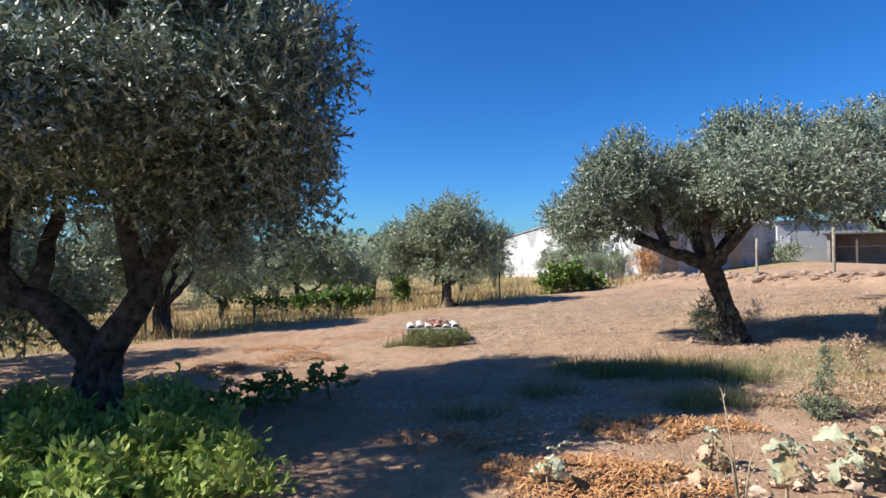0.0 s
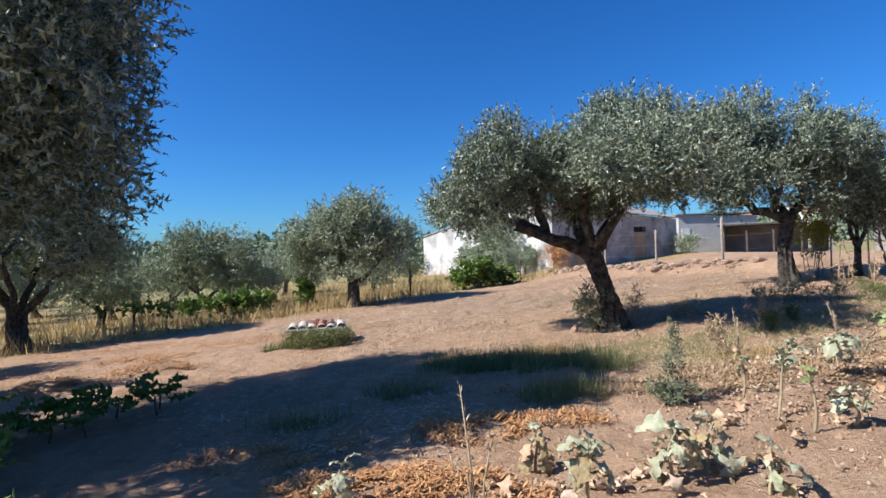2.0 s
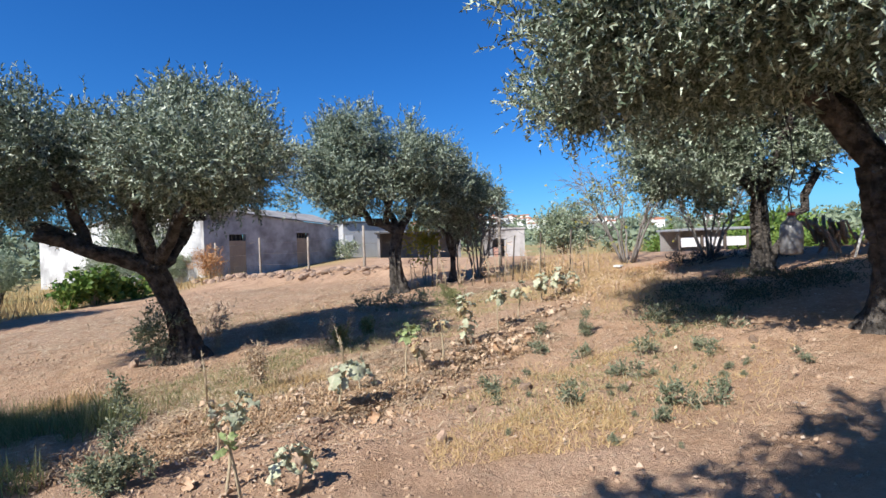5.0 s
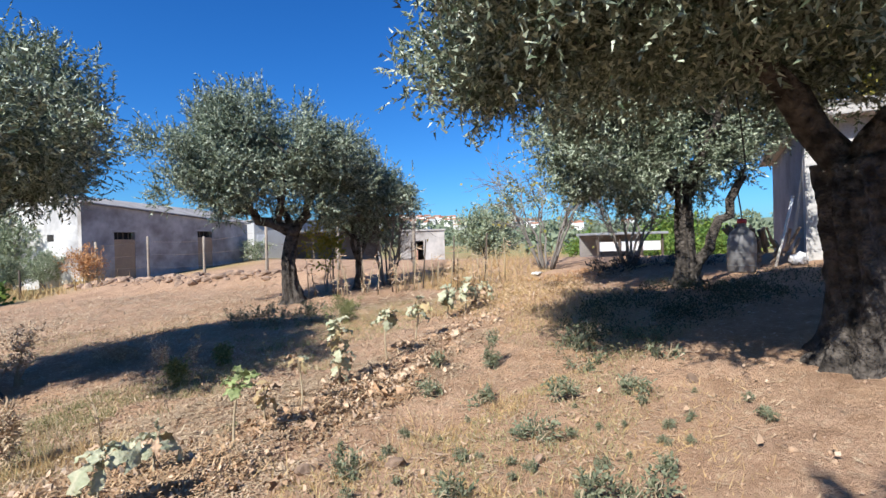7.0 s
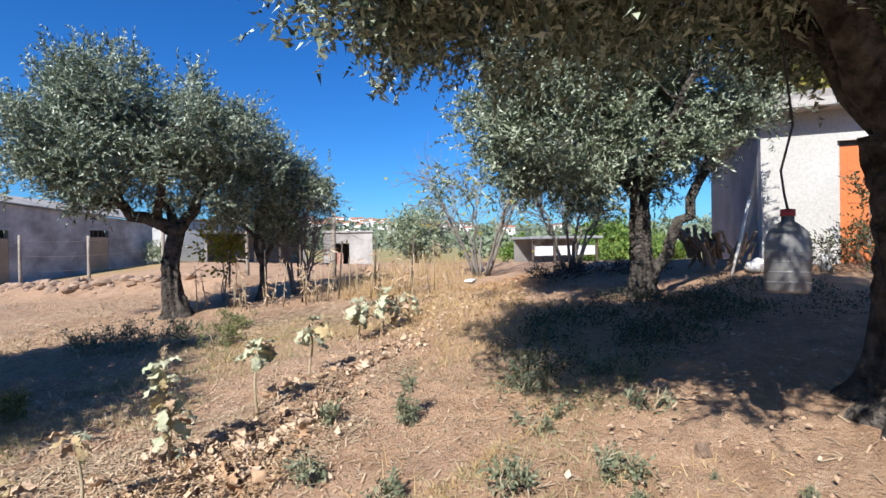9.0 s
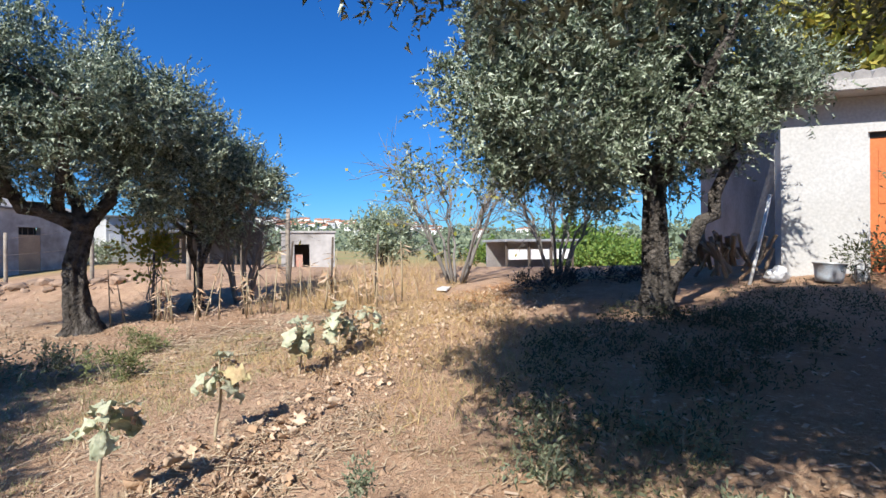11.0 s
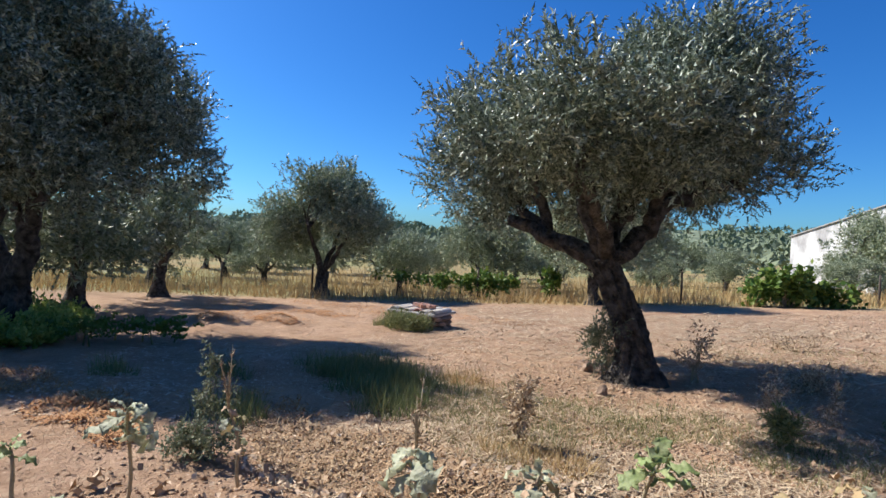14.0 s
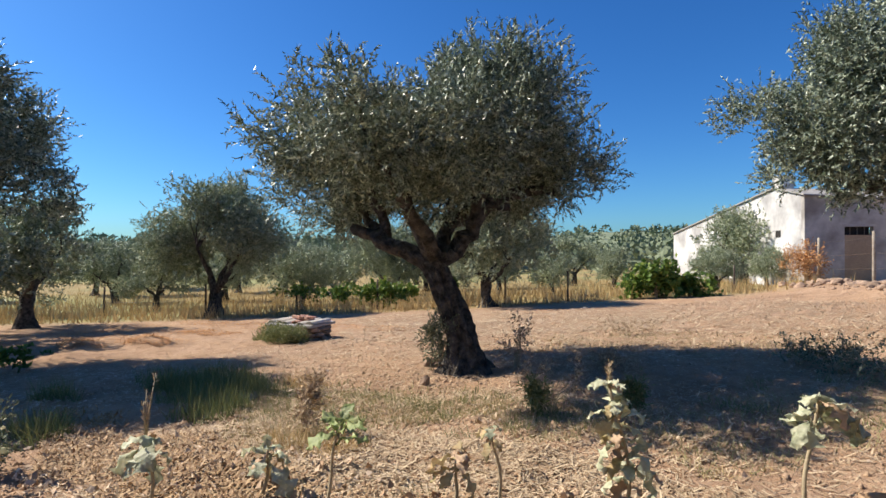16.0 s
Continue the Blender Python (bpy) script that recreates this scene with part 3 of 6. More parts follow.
olive_tree("olive_tree", (-3.26, 21.55, G(-3.26, 21.55) - 0.05), "round-headed olive tree at the edge of the tilled plot",
           [(0, 0, 0), (-0.05, 0, 0.5), (-0.05, 0, 1.1)], 0.22,
           [((0, 0, 1.0), (-1.2, 0.2, 2.0), 0.14, 0.06, 0.1), ((0, 0, 1.0), (1.1, -0.2, 1.9), 0.13, 0.05, 0.0), ((0, 0, 1.0), (0.1, 0.9, 2.4), 0.12, 0.05, 0.05)],
           [(-0.2, 0, 3.0, 2.9, 2.8, 1.6), (-1.7, 0.3, 2.6, 1.5, 1.5, 1.1), (1.6, -0.2, 2.6, 1.5, 1.5, 1.1), (0.2, 0, 4.0, 1.7, 1.7, 0.8)],
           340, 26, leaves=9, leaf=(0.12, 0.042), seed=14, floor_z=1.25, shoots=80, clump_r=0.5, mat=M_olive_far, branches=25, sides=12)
olive_tree("olive_tree", (-12.4, 15.2, G(-12.4, 15.2) - 0.05), "olive tree with a short thick trunk by the fence",
           [(0, 0, 0), (-0.05, 0, 0.5), (-0.05, 0.05, 1.1)], 0.28,
           [((0, 0, 0.95), (-1.4, 0.2, 2.6), 0.16, 0.06, 0.1), ((0, 0, 0.95), (1.3, 0.2, 2.4), 0.15, 0.05, 0.0), ((0, 0, 1.0), (0.1, 0.9, 3.0), 0.12, 0.05, 0.05), ((0, 0, 1.0), (0.4, -1.0, 2.8), 0.12, 0.05, 0.05)],
           [(0, 0, 3.4, 2.6, 2.6, 1.8), (-1.6, -0.9, 3.0, 1.5, 1.5, 1.3), (1.6, 0.9, 2.8, 1.5, 1.5, 1.3), (0, 0, 4.7, 1.7, 1.7, 0.9)],
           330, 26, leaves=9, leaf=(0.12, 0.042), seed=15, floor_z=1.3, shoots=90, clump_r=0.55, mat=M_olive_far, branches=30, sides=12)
olive_tree("olive_tree", (13.42, 5.43, G(13.42, 5.43) - 0.04), "multi-stemmed shady olive tree in front of the house",
           [(0, 0, 0), (0.0, 0, 0.5), (-0.05, 0, 1.2), (-0.05, 0, 1.8)], 0.14,
           [((0, 0, 1.5), (-1.3, 0.9, 2.7), 0.13, 0.05, 0.1), ((0, 0, 1.6), (0.7, -0.5, 2.9), 0.13, 0.05, 0.0), ((0.05, -0.1, 0.2), (0.55, -0.75, 1.9), 0.1, 0.06, 0.0), ((0, 0, 1.7), (-0.3, -0.9, 3.1), 0.1, 0.04, 0.05), ((0, 0, 1.7), (0.2, 0.9, 3.0), 0.1, 0.04, 0.05)],
           [(-0.4, 0.3, 2.9, 2.2, 2.0, 1.25), (-1.5, 1.2, 2.6, 1.4, 1.4, 1.2), (0.4, -0.5, 2.9, 1.3, 1.3, 1.2), (-0.3, 0.2, 3.7, 1.6, 1.6, 0.8), (-1.2, 1.0, 1.9, 1.0, 1.0, 0.8)],
           380, 36, leaf=(0.07, 0.027), seed=16, floor_z=1.1, shoots=100, clump_r=0.33, branches=60, droop=0.5)
olive_tree("olive_tree", (9.82, 2.17, G(9.82, 2.17) - 0.04), "huge old olive tree with a broad flaring trunk and low boughs",
           [(0, 0, 0), (-0.02, 0.02, 0.6), (-0.08, 0.08, 1.2), (-0.14, 0.12, 1.7)], 0.28,
           [((-0.12, 0.1, 1.5), (-1.2, 0.9, 2.75), 0.13, 0.07, 0.15), ((-0.12, 0.1, 1.5), (1.2, -1.0, 3.0), 0.18, 0.07, 0.0), ((-0.12, 0.1, 1.6), (0.3, 1.3, 3.1), 0.15, 0.06, 0.1), ((-0.8, 0.6, 2.5), (-2.3, 0.7, 3.0), 0.09, 0.03, 0.1), ((-1.1, 0.8, 2.7), (-2.7, 1.4, 3.1), 0.07, 0.03, 0.1), ((-0.12, 0.1, 1.6), (-0.9, -1.2, 3.0), 0.14, 0.05, 0.1), ((-0.7, 0.55, 2.45), (-2.0, 2.4, 2.9), 0.08, 0.03, 0.1), ((0.25, 0.9, 2.8), (-0.5, 2.7, 3.1), 0.07, 0.03, 0.1), ((-1.9, 0.65, 2.95), (-3.0, 1.2, 3.05), 0.05, 0.02, 0.05), ((-1.2, 0.55, 2.7), (-2.8, 0.2, 3.0), 0.06, 0.02, 0.05)],
           [(-2.2, 2.7, 2.85, 0.6, 0.55, 0.35), (-1.5, 2.4, 2.95, 0.8, 0.8, 0.45), (-1.0, 1.6, 2.95, 0.8, 0.8, 0.5), (-2.0, 1.9, 3.1, 0.7, 0.7, 0.4), (-0.5, 3.0, 3.05, 0.8, 0.7, 0.45), (-3.1, 1.3, 3.0, 0.5, 0.5, 0.3), (-2.9, 0.15, 2.95, 0.6, 0.6, 0.35), (-2.5, 1.5, 3.15, 0.6, 0.38, 0.2), (-2.9, 1.1, 3.4, 0.45, 0.45, 0.2), (-1.6, 1.3, 2.95, 0.55, 0.5, 0.4), (-1.9, 0.7, 2.9, 0.6, 0.6, 0.4), (-1.5, 0.5, 3.1, 0.9, 0.9, 0.7), (-1.9, -0.5, 3.0, 0.9, 0.9, 0.6), (-0.6, 1.3, 3.3, 0.9, 0.9, 0.7), (0.4, 1.4, 3.1, 0.9, 0.8, 0.7),
            (1.2, 0.6, 3.3, 0.9, 0.9, 0.7), (1.2, -1.0, 3.3, 1.0, 1.0, 0.8), (-0.2, 0.0, 4.2, 1.3, 1.3, 0.9), (-0.9, -1.3, 3.4, 1.0, 1.0, 0.8), (0, -0.1, 3.3, 1.2, 1.2, 0.7), (0.2, 0.2, 4.9, 1.0, 1.0, 0.6)],
           620, 36, leaf=(0.07, 0.027), seed=17, lobed=False, floor_z=2.2, shoots=80, clump_r=0.42, branches=60, flare=1.8, droop=0.6)
olive_tree("olive_tree", (-11.0, 24.4, G(-11, 24.4) - 0.05), "low pale olive tree behind the vines on the fence",
           [(0, 0, 0), (0.05, 0, 0.4), (0.0, 0, 0.8)], 0.16,
           [((0, 0, 0.7), (-1.3, 0.2, 1.6), 0.1, 0.04, 0.1), ((0, 0, 0.7), (1.2, -0.2, 1.7), 0.1, 0.04, 0.0)],
           [(0, 0, 2.7, 2.7, 2.6, 1.5), (-1.6, 0, 2.2, 1.5, 1.4, 1.1), (1.6, 0, 2.2, 1.5, 1.4, 1.1)],
           210, 22, leaves=9, leaf=(0.13, 0.042), seed=18, floor_z=0.9, shoots=40, clump_r=0.5, mat=M_olive_far, branches=25, sides=10)
# the grove beyond the fence: three olives repeated
far_olives = []
for k in range(3):
    far_olives.append(olive_tree("olive_tree", ((-13.2, 9.1), (-9.8, 6.0), (4.2, 37.0))[k] + (0.0,), "grey-green olive tree of the grove beyond the fence",
        [(0, 0, 0), (0.1 * (k - 1), 0.05, 0.6), (0.16 * (k - 1), 0.1, 1.2)], 0.21,
        [((0.1 * (k - 1), 0.1, 1.05), (-1.3, 0.3, 2.3), 0.13, 0.05, 0.1), ((0.1 * (k - 1), 0.1, 1.05), (1.3, -0.2, 2.2), 0.12, 0.04, 0.0), ((0.1 * (k - 1), 0.1, 1.05), (0, 1.0, 2.6), 0.12, 0.04, 0.0)],
        [(0, 0, 2.7, 2.4, 2.4, 1.5), (-1.4, 0.4, 2.2, 1.4, 1.4, 1.2), (1.4, -0.2, 2.1, 1.4, 1.4, 1.2), (0.2 * k, 0, 3.6, 1.5, 1.5, 0.8)],
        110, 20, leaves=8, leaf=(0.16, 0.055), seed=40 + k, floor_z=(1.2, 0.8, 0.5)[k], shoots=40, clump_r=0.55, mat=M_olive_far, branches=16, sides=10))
    o = far_olives[-1]
    o.location.z = G(o.location.x, o.location.y) - 0.05
spots = [(-15, 29, 1.0), (-22, 26, 1.1), (-29, 27, 1.2), (-34, 19, 1.2), (-19, 16, 0.9), (-11, 36, 1.0), (-20, 38, 1.1), (-33, 37, 1.2), (-38, 26, 1.3), (-37, 7, 1.3), (-30, -1, 1.2), (-21, -5, 1.1), (-10, 28.5, 0.8), (-3.5, 28.5, 0.7), (-9.6, 2.4, 1.35), (-20.5, 11.0, 1.1), (-27, 9.4, 1.2), (-13.5, 20.5, 0.9), (-16, 25, 0.9), (-21, 21, 1.0), (-26, 17, 1.1), (-24, 4.5, 1.1), (-16.5, 0.5, 1.1), (-27, -4, 1.2), (-32, 3, 1.2), (-34, 12, 1.2), (-31, 22, 1.2),
         (-24, 30, 1.1), (-16, 34, 1.1), (-8, 31, 0.9), (-7, 40, 1.1), (1.0, 46, 0.8), (-2, 33.5, 0.75), (3.9, 30.6, 0.62), (5.6, 33.5, 0.62), (2.2, 40, 0.7), (-24, -14, 1.1), (-14, -12, 1.1), (4, -11, 1.1), (20, -10, 1.2)]
for i, (x, y, s) in enumerate(spots):
    s *= 0.74 if y > 15 or x < -18 else 1.0
    copy_thing(far_olives[i % 3], pose(x, y, G(x, y) - 0.05, 0, 0, i * 67) @ Matrix.Scale(s, 4))
# the tree behind the start of the walk, whose shade falls on the path
olive_tree("olive_tree", (2.1, -1.8, G(2.1, -1.8) - 0.04), "olive tree shading the bare path beside it",
           [(0, 0, 0), (0.05, 0, 0.6), (0.1, 0.05, 1.6)], 0.24,
           [((0.1, 0, 1.5), (-1.0, 0.6, 3.0), 0.14, 0.05, 0.1), ((0.1, 0, 1.5), (1.1, 0.6, 3.1), 0.14, 0.05, 0.0), ((0.1, 0, 1.5), (0.2, -1.1, 3.1), 0.14, 0.05, 0.0)],
           [(0, 0.2, 3.6, 2.6, 2.4, 1.2), (0.4, 0.9, 3.3, 1.8, 1.6, 0.9), (-0.4, 0.6, 4.0, 2.0, 1.8, 0.9), (0, 0, 4.4, 1.6, 1.6, 0.8), (-0.5, 2.0, 3.1, 1.0, 0.7, 0.4)],
           270, 26, leaves=10, leaf=(0.12, 0.05), seed=19, floor_z=2.3, clump_r=0.45, branches=30)


def surf(x, y):
    """Height of the finished ground sheet."""
    x, y = np.atleast_1d(x).astype(float), np.atleast_1d(y).astype(float)
    i = np.clip(np.searchsorted(ax, x) - 1, 0, nx - 2)
    j = np.clip(np.searchsorted(ay, y) - 1, 0, ny - 2)
    s, t = (x - ax[i]) / (ax[i + 1] - ax[i]), (y - ay[j]) / (ay[j + 1] - ay[j])
    return (gzv[j, i] * (1 - s) * (1 - t) + gzv[j, i + 1] * s * (1 - t) + gzv[j + 1, i] * (1 - s) * t + gzv[j + 1, i + 1] * s * t)


def S(x, y):
    return float(surf(x, y)[0])


# ---- buildings ----
def frame_at(o, u):
    """A local frame: x along u, y to its left (away from the viewer), z up."""
    u = Vector((u[0], u[1], 0)).normalized()
    v = Vector((-u.y, u.x, 0))
    return Matrix(((u.x, v.x, 0, o[0]), (u.y, v.y, 0, o[1]), (0, 0, 1, o[2]), (0, 0, 0, 1)))


def sloped_block(bm, x0, x1, y0, y1, z0, za, zb):
    """A block with the top falling from za at x0 to zb at x1."""
    vs = [bm.verts.new(p) for p in ((x0, y0, z0), (x1, y0, z0), (x1, y1, z0), (x0, y1, z0), (x0, y0, za), (x1, y0, zb), (x1, y1, zb), (x0, y1, za))]
    for q in ((0, 1, 5, 4), (1, 2, 6, 5), (2, 3, 7, 6), (3, 0, 4, 7), (4, 5, 6, 7), (3, 2, 1, 0)):
        bm.faces.new([vs[i] for i in q])


def wall_with(breaks, top, thick, openings, z0=0.0):
    """A wall along x with real openings {(x0, x1): (sill, head)}; top(x) gives its height."""
    bm = bmesh.new()
    for x0, x1 in zip(breaks[:-1], breaks[1:]):
        op = [o for k, o in openings.items() if abs(k[0] - x0) < 1e-3]
        if op:
            if op[0][0] > z0:
                sloped_block(bm, x0, x1, 0, thick, z0, op[0][0], op[0][0])
            sloped_block(bm, x0, x1, 0, thick, op[0][1], top(x0), top(x1))
        else:
            sloped_block(bm, x0, x1, 0, thick, z0, top(x0), top(x1))
    bmesh.ops.remove_doubles(bm, verts=bm.verts[:], dist=0.0005)
    return bm


farm = empty("farm_building", frame_at((7.15, 32.15, -0.25), (0.874, 0.486)), "long low farm building, grey block front and whitewashed side wall", "building")
ftop = lambda x: 4.5 - 0.068 * x
wl_, wr_ = (1.68, 2.88), (7.12, 8.28)
part("front_wall", wall_with([0.0, 1.68, 2.88, 7.12, 8.28, 11.45], ftop, 0.25, {wl_: (0.0, 3.08), wr_: (0.0, 3.2)}, -0.4), M_greywall, farm, "bare grey concrete block wall")
for (x0, x1), (sill, head) in ((wl_, (2.7, 3.08)), (wr_, (2.82, 3.2))):
    part("infill_panel", box_bm(x0 + 0.004, x1 - 0.004, 0.03, 0.22, -0.4, sill), M_patch, farm, "brown rendered infill below the window slot")
    part("recess_dark_panel", box_bm(x0, x1, 0.3, 0.34, sill - 0.1, head + 0.1), M_dark, farm, "black panel standing for the unlit room behind the unglazed window slot")
    part("lintel", box_bm(x0 - 0.12, x1 + 0.12, -0.02, 0.0, head, head + 0.11), M_concrete, farm)
    for k in range(3):
        part("window_bar", box_bm(x0 + 0.3 * (k + 1) - 0.012, x0 + 0.3 * (k + 1) + 0.012, 0.12, 0.145, sill, head), M_wire, farm)
bm = bmesh.new()
stops = ((0.0, 4.5), (2.6, 5.1), (18.5, 3.35))
for (y0, za), (y1, zb) in zip(stops[:-1], stops[1:]):
    segs = [(y0, y1)] if y0 else [(0.25, 2.2), (2.2, 2.6)]
    for a, b in segs:
        f = lambda q: za + (zb - za) * (q - y0) / (y1 - y0)
        vs = [bm.verts.new(p) for p in ((-0.003, a, -0.4), (0.25, a, -0.4), (0.25, b, -0.4), (-0.003, b, -0.4), (-0.003, a, f(a)), (0.25, a, f(a)), (0.25, b, f(b)), (-0.003, b, f(b)))]
        for q in ((0, 1, 5, 4), (1, 2, 6, 5), (2, 3, 7, 6), (3, 0, 4, 7), (4, 5, 6, 7), (3, 2, 1, 0)):
            bm.faces.new([vs[i] for i in q])
part("side_wall", bm, M_stained, farm, "whitewashed gable wall with grey stains")
part("side_window", box_bm(-0.012, 0.05, 2.05, 2.55, 2.65, 3.0), M_dark, farm, "black box standing for the unlit inside of a small window opening")
part("back_wall", box_bm(0.3, 11.4, 18.2, 18.45, -0.4, 3.2), M_greywall, farm)
part("end_wall", box_bm(11.2, 11.45, 0.26, 18.2, -0.4, 3.2), M_greywall, farm)
part("chimney", box_bm(0.05, 0.75, 2.3, 3.0, 4.6, 5.75, 0.03), M_stained, farm, "stubby white chimney")
bm = bmesh.new()
for (y0, za), (y1, zb) in zip(stops[:-1], stops[1:]):
    for x0, x1 in ((-0.12, 11.6),):
        drop = 0.068 * 11.45
        ys = -0.15 if y0 == 0 else y0
        vs = [bm.verts.new(p) for p in ((x0, ys, za + 0.01), (x1, ys, za - drop + 0.01), (x1, y1, zb - drop * (0.6 if y1 < 5 else 0) + 0.01), (x0, y1, zb + 0.01))]
        us = [bm.verts.new(v.co + Vector((0, 0, 0.07))) for v in vs]
        bm.faces.new(us)
        bm.faces.new(vs[::-1])
        for i in range(4):
            bm.faces.new((vs[i], vs[(i + 1) % 4], us[(i + 1) % 4], us[i]))
part("roof", bm, M_roof, farm, "thin grey corrugated roof edge")

annex = empty("outbuilding", frame_at((19.4, 42.6, 0.0), (0.93, 0.05)), "pale plastered outbuilding past the farm building", "building")
part("wall", wall_with([0, 1.2, 2.0, 6.5], lambda x: 4.0 - 0.03 * x, 5.0, {}, -0.3), M_white, annex)
part("shutter", box_bm(0.2, 0.9, -0.04, -0.005, 2.0, 2.9), M_whitepole, annex, "small white shutter")
part("roof", box_bm(-0.2, 6.7, -0.2, 5.2, 4.01, 4.1), M_roof, annex)
barn = empty("ruined_shed", frame_at((20.2, 37.5, 0.4), (0.85, -0.5)), "dark open-fronted ruined shed in the shade of trees", "building")
part("back_wall", box_bm(0, 6.5, 2.6, 2.8, -0.4, 2.6), M_render, barn)
part("side_wall", box_bm(0, 0.2, 0, 2.6, -0.4, 2.6), M_render, barn)
part("end_wall", box_bm(6.3, 6.5, 0, 2.6, -0.4, 2.6), M_render, barn)
part("roof", box_bm(-0.2, 6.7, -0.3, 2.9, 2.4, 2.5), M_tarp, barn, "sagging dark roof")
for k in range(3):
    part("post", box_bm(1.6 * (k + 1) - 0.06, 1.6 * (k + 1) + 0.06, 0.0, 0.12, -0.4, 2.6), M_darkpost, barn)

hut = empty("block_hut", frame_at((20.0, 23.4, 0.5), (0.80, -0.60)), "small grey block hut with an open doorway", "building")
part("front_wall", wall_with([0, 0.55, 1.2, 2.3], lambda x: 1.95, 0.18, {(0.55, 1.2): (0.2, 1.45)}, 0), M_greywall, hut)
part("side_wall", box_bm(2.12, 2.3, 0.18, 2.4, 0, 1.95), M_greywall, hut)
part("far_wall", box_bm(0, 0.18, 0.18, 2.4, 0, 1.95), M_greywall, hut)
part("back_wall", box_bm(0.18, 2.12, 2.22, 2.4, 0, 1.95), M_render, hut)
part("roof", box_bm(-0.06, 2.36, -0.06, 2.46, 1.955, 2.05, 0.01), M_concrete, hut, "flat concrete slab roof")
part("door_panel", box_bm(0.58, 0.9, 0.1, 0.13, 0.2, 1.0), M_brick, hut, "rusty red board in the doorway")

cz = S(26.1, 15.75)
carport = empty("open_shed", frame_at((26.1, 15.75, cz), (3.0, -1.8)), "low open shed with a metal sheet roof and white boarding", "shed")
part("roof", box_bm(-0.1, 3.65, -0.2, 2.2, 1.98 - cz, 2.1 - cz, 0.02), M_metal, carport, "pale galvanised sheet roof")
for k in range(4):
    part("post", box_bm(0.05 + 1.12 * k, 0.13 + 1.12 * k, 0, 0.08, -0.3, 1.98 - cz), M_darkpost, carport)
part("back_wall", box_bm(0, 3.5, 1.9, 2.0, -0.3, 1.98 - cz), M_render, carport)
for k in range(3):
    part("front_panel", box_bm(0.15 + 1.12 * k, 1.15 + 1.12 * k, 0.1, 0.14, 1.2 - cz, 1.66 - cz), M_whitepole, carport, "white boarded front panel")

# the house with the orange door
HU = Vector((0.38, -0.925, 0)).normalized()
house = empty("white_house", frame_at((16.4, 4.47, 1.1), (HU.x, HU.y)), "white plastered house with a bare cement side and an orange door", "house")
dx0, dx1 = 1.14, 2.1
part("front_wall", wall_with([0, dx0, dx1, 9.0], lambda x: 2.85, 0.3, {(dx0, dx1): (0.05, 2.32)}, -0.35), M_white, house, "white plastered front wall")
part("side_wall", box_bm(-0.004, 0.3, 0.3, 7.0, -0.4, 2.85), M_render, house, "rough unpainted cement side wall")
part("back_wall", box_bm(0.3, 9.0, 6.8, 7.0, -0.4, 2.85), M_render, house)
part("end_wall", box_bm(8.8, 9.0, 0.3, 6.8, -0.4, 2.85), M_white, house)
door = part("door", box_bm(dx0 + 0.05, dx1 - 0.05, 0.1, 0.145, 0.07, 2.24, 0.006), M_door, house, "orange painted metal door")
part("door_handle", box_bm(dx1 - 0.17, dx1 - 0.13, 0.055, 0.1, 1.05, 1.17, 0.008), M_metal, door)
for a, b in ((0.25, 1.05), (1.25, 2.05)):
    part("door_panel", box_bm(dx0 + 0.16, dx1 - 0.2, 0.09, 0.1, a, b, 0.004), M_door, door)
part("door_frame", box_bm(dx0, dx0 + 0.05, 0.08, 0.2, 0.05, 2.32), M_white, house)
part("door_frame", box_bm(dx1 - 0.05, dx1, 0.08, 0.2, 0.05, 2.32), M_tarp, house)
part("door_head", box_bm(dx0 + 0.05, dx1 - 0.05, 0.08, 0.2, 2.245, 2.32), M_tarp, house)
part("door_step", box_bm(dx0 - 0.15, dx1 + 0.15, -0.35, -0.002, -0.2, 0.06, 0.015), M_concrete, house, "worn concrete step")
part("roof_slab", box_bm(-0.35, 9.3, -0.45, 7.2, 2.854, 3.0, 0.01), M_concrete, house, "overhanging concrete roof slab")
bm = bmesh.new()
for k in range(40):
    x = -0.3 + k * 0.24
    v, f = tube([(x, -0.42, 3.02), (x, 3.4, 3.75)], [0.12, 0.12], 8)
    vs = [bm.verts.new(p) for p in v]
    for q in f:
        bm.faces.new([vs[i] for i in q])
part("roof_tiles", bm, M_roof, house, "old lichen-grey tile rows")["kind"] = "stuff"

# ---- things by the house ----
pole = empty("pole", pose(15.75, 4.8, S(15.75, 4.8)), "white pole leaning against the house wall", "pole")
v, f = tube([(0, 0, 0), (0.12, -0.12, 0.65), (0.22, -0.24, 1.32)], [0.026, 0.026, 0.026], 10)
part_of("shaft", make_mesh("shaft", v, f, M_whitepole, True), pole)
v, f = tube([(0.22, -0.24, 1.32), (0.225, -0.245, 1.35)], [0.03, 0.03], 10)
part_of("end_cap", make_mesh("end_cap", v, f, M_metal, True), pole)


def lathe(profile, sides=20):
    verts = [(r * math.cos(2 * math.pi * k / sides), r * math.sin(2 * math.pi * k / sides), z) for r, z in profile for k in range(sides)]
    faces = [(i * sides + k, i * sides + (k + 1) % sides, (i + 1) * sides + (k + 1) % sides, (i + 1) * sides + k) for i in range(len(profile) - 1) for k in range(sides)]
    return verts, faces


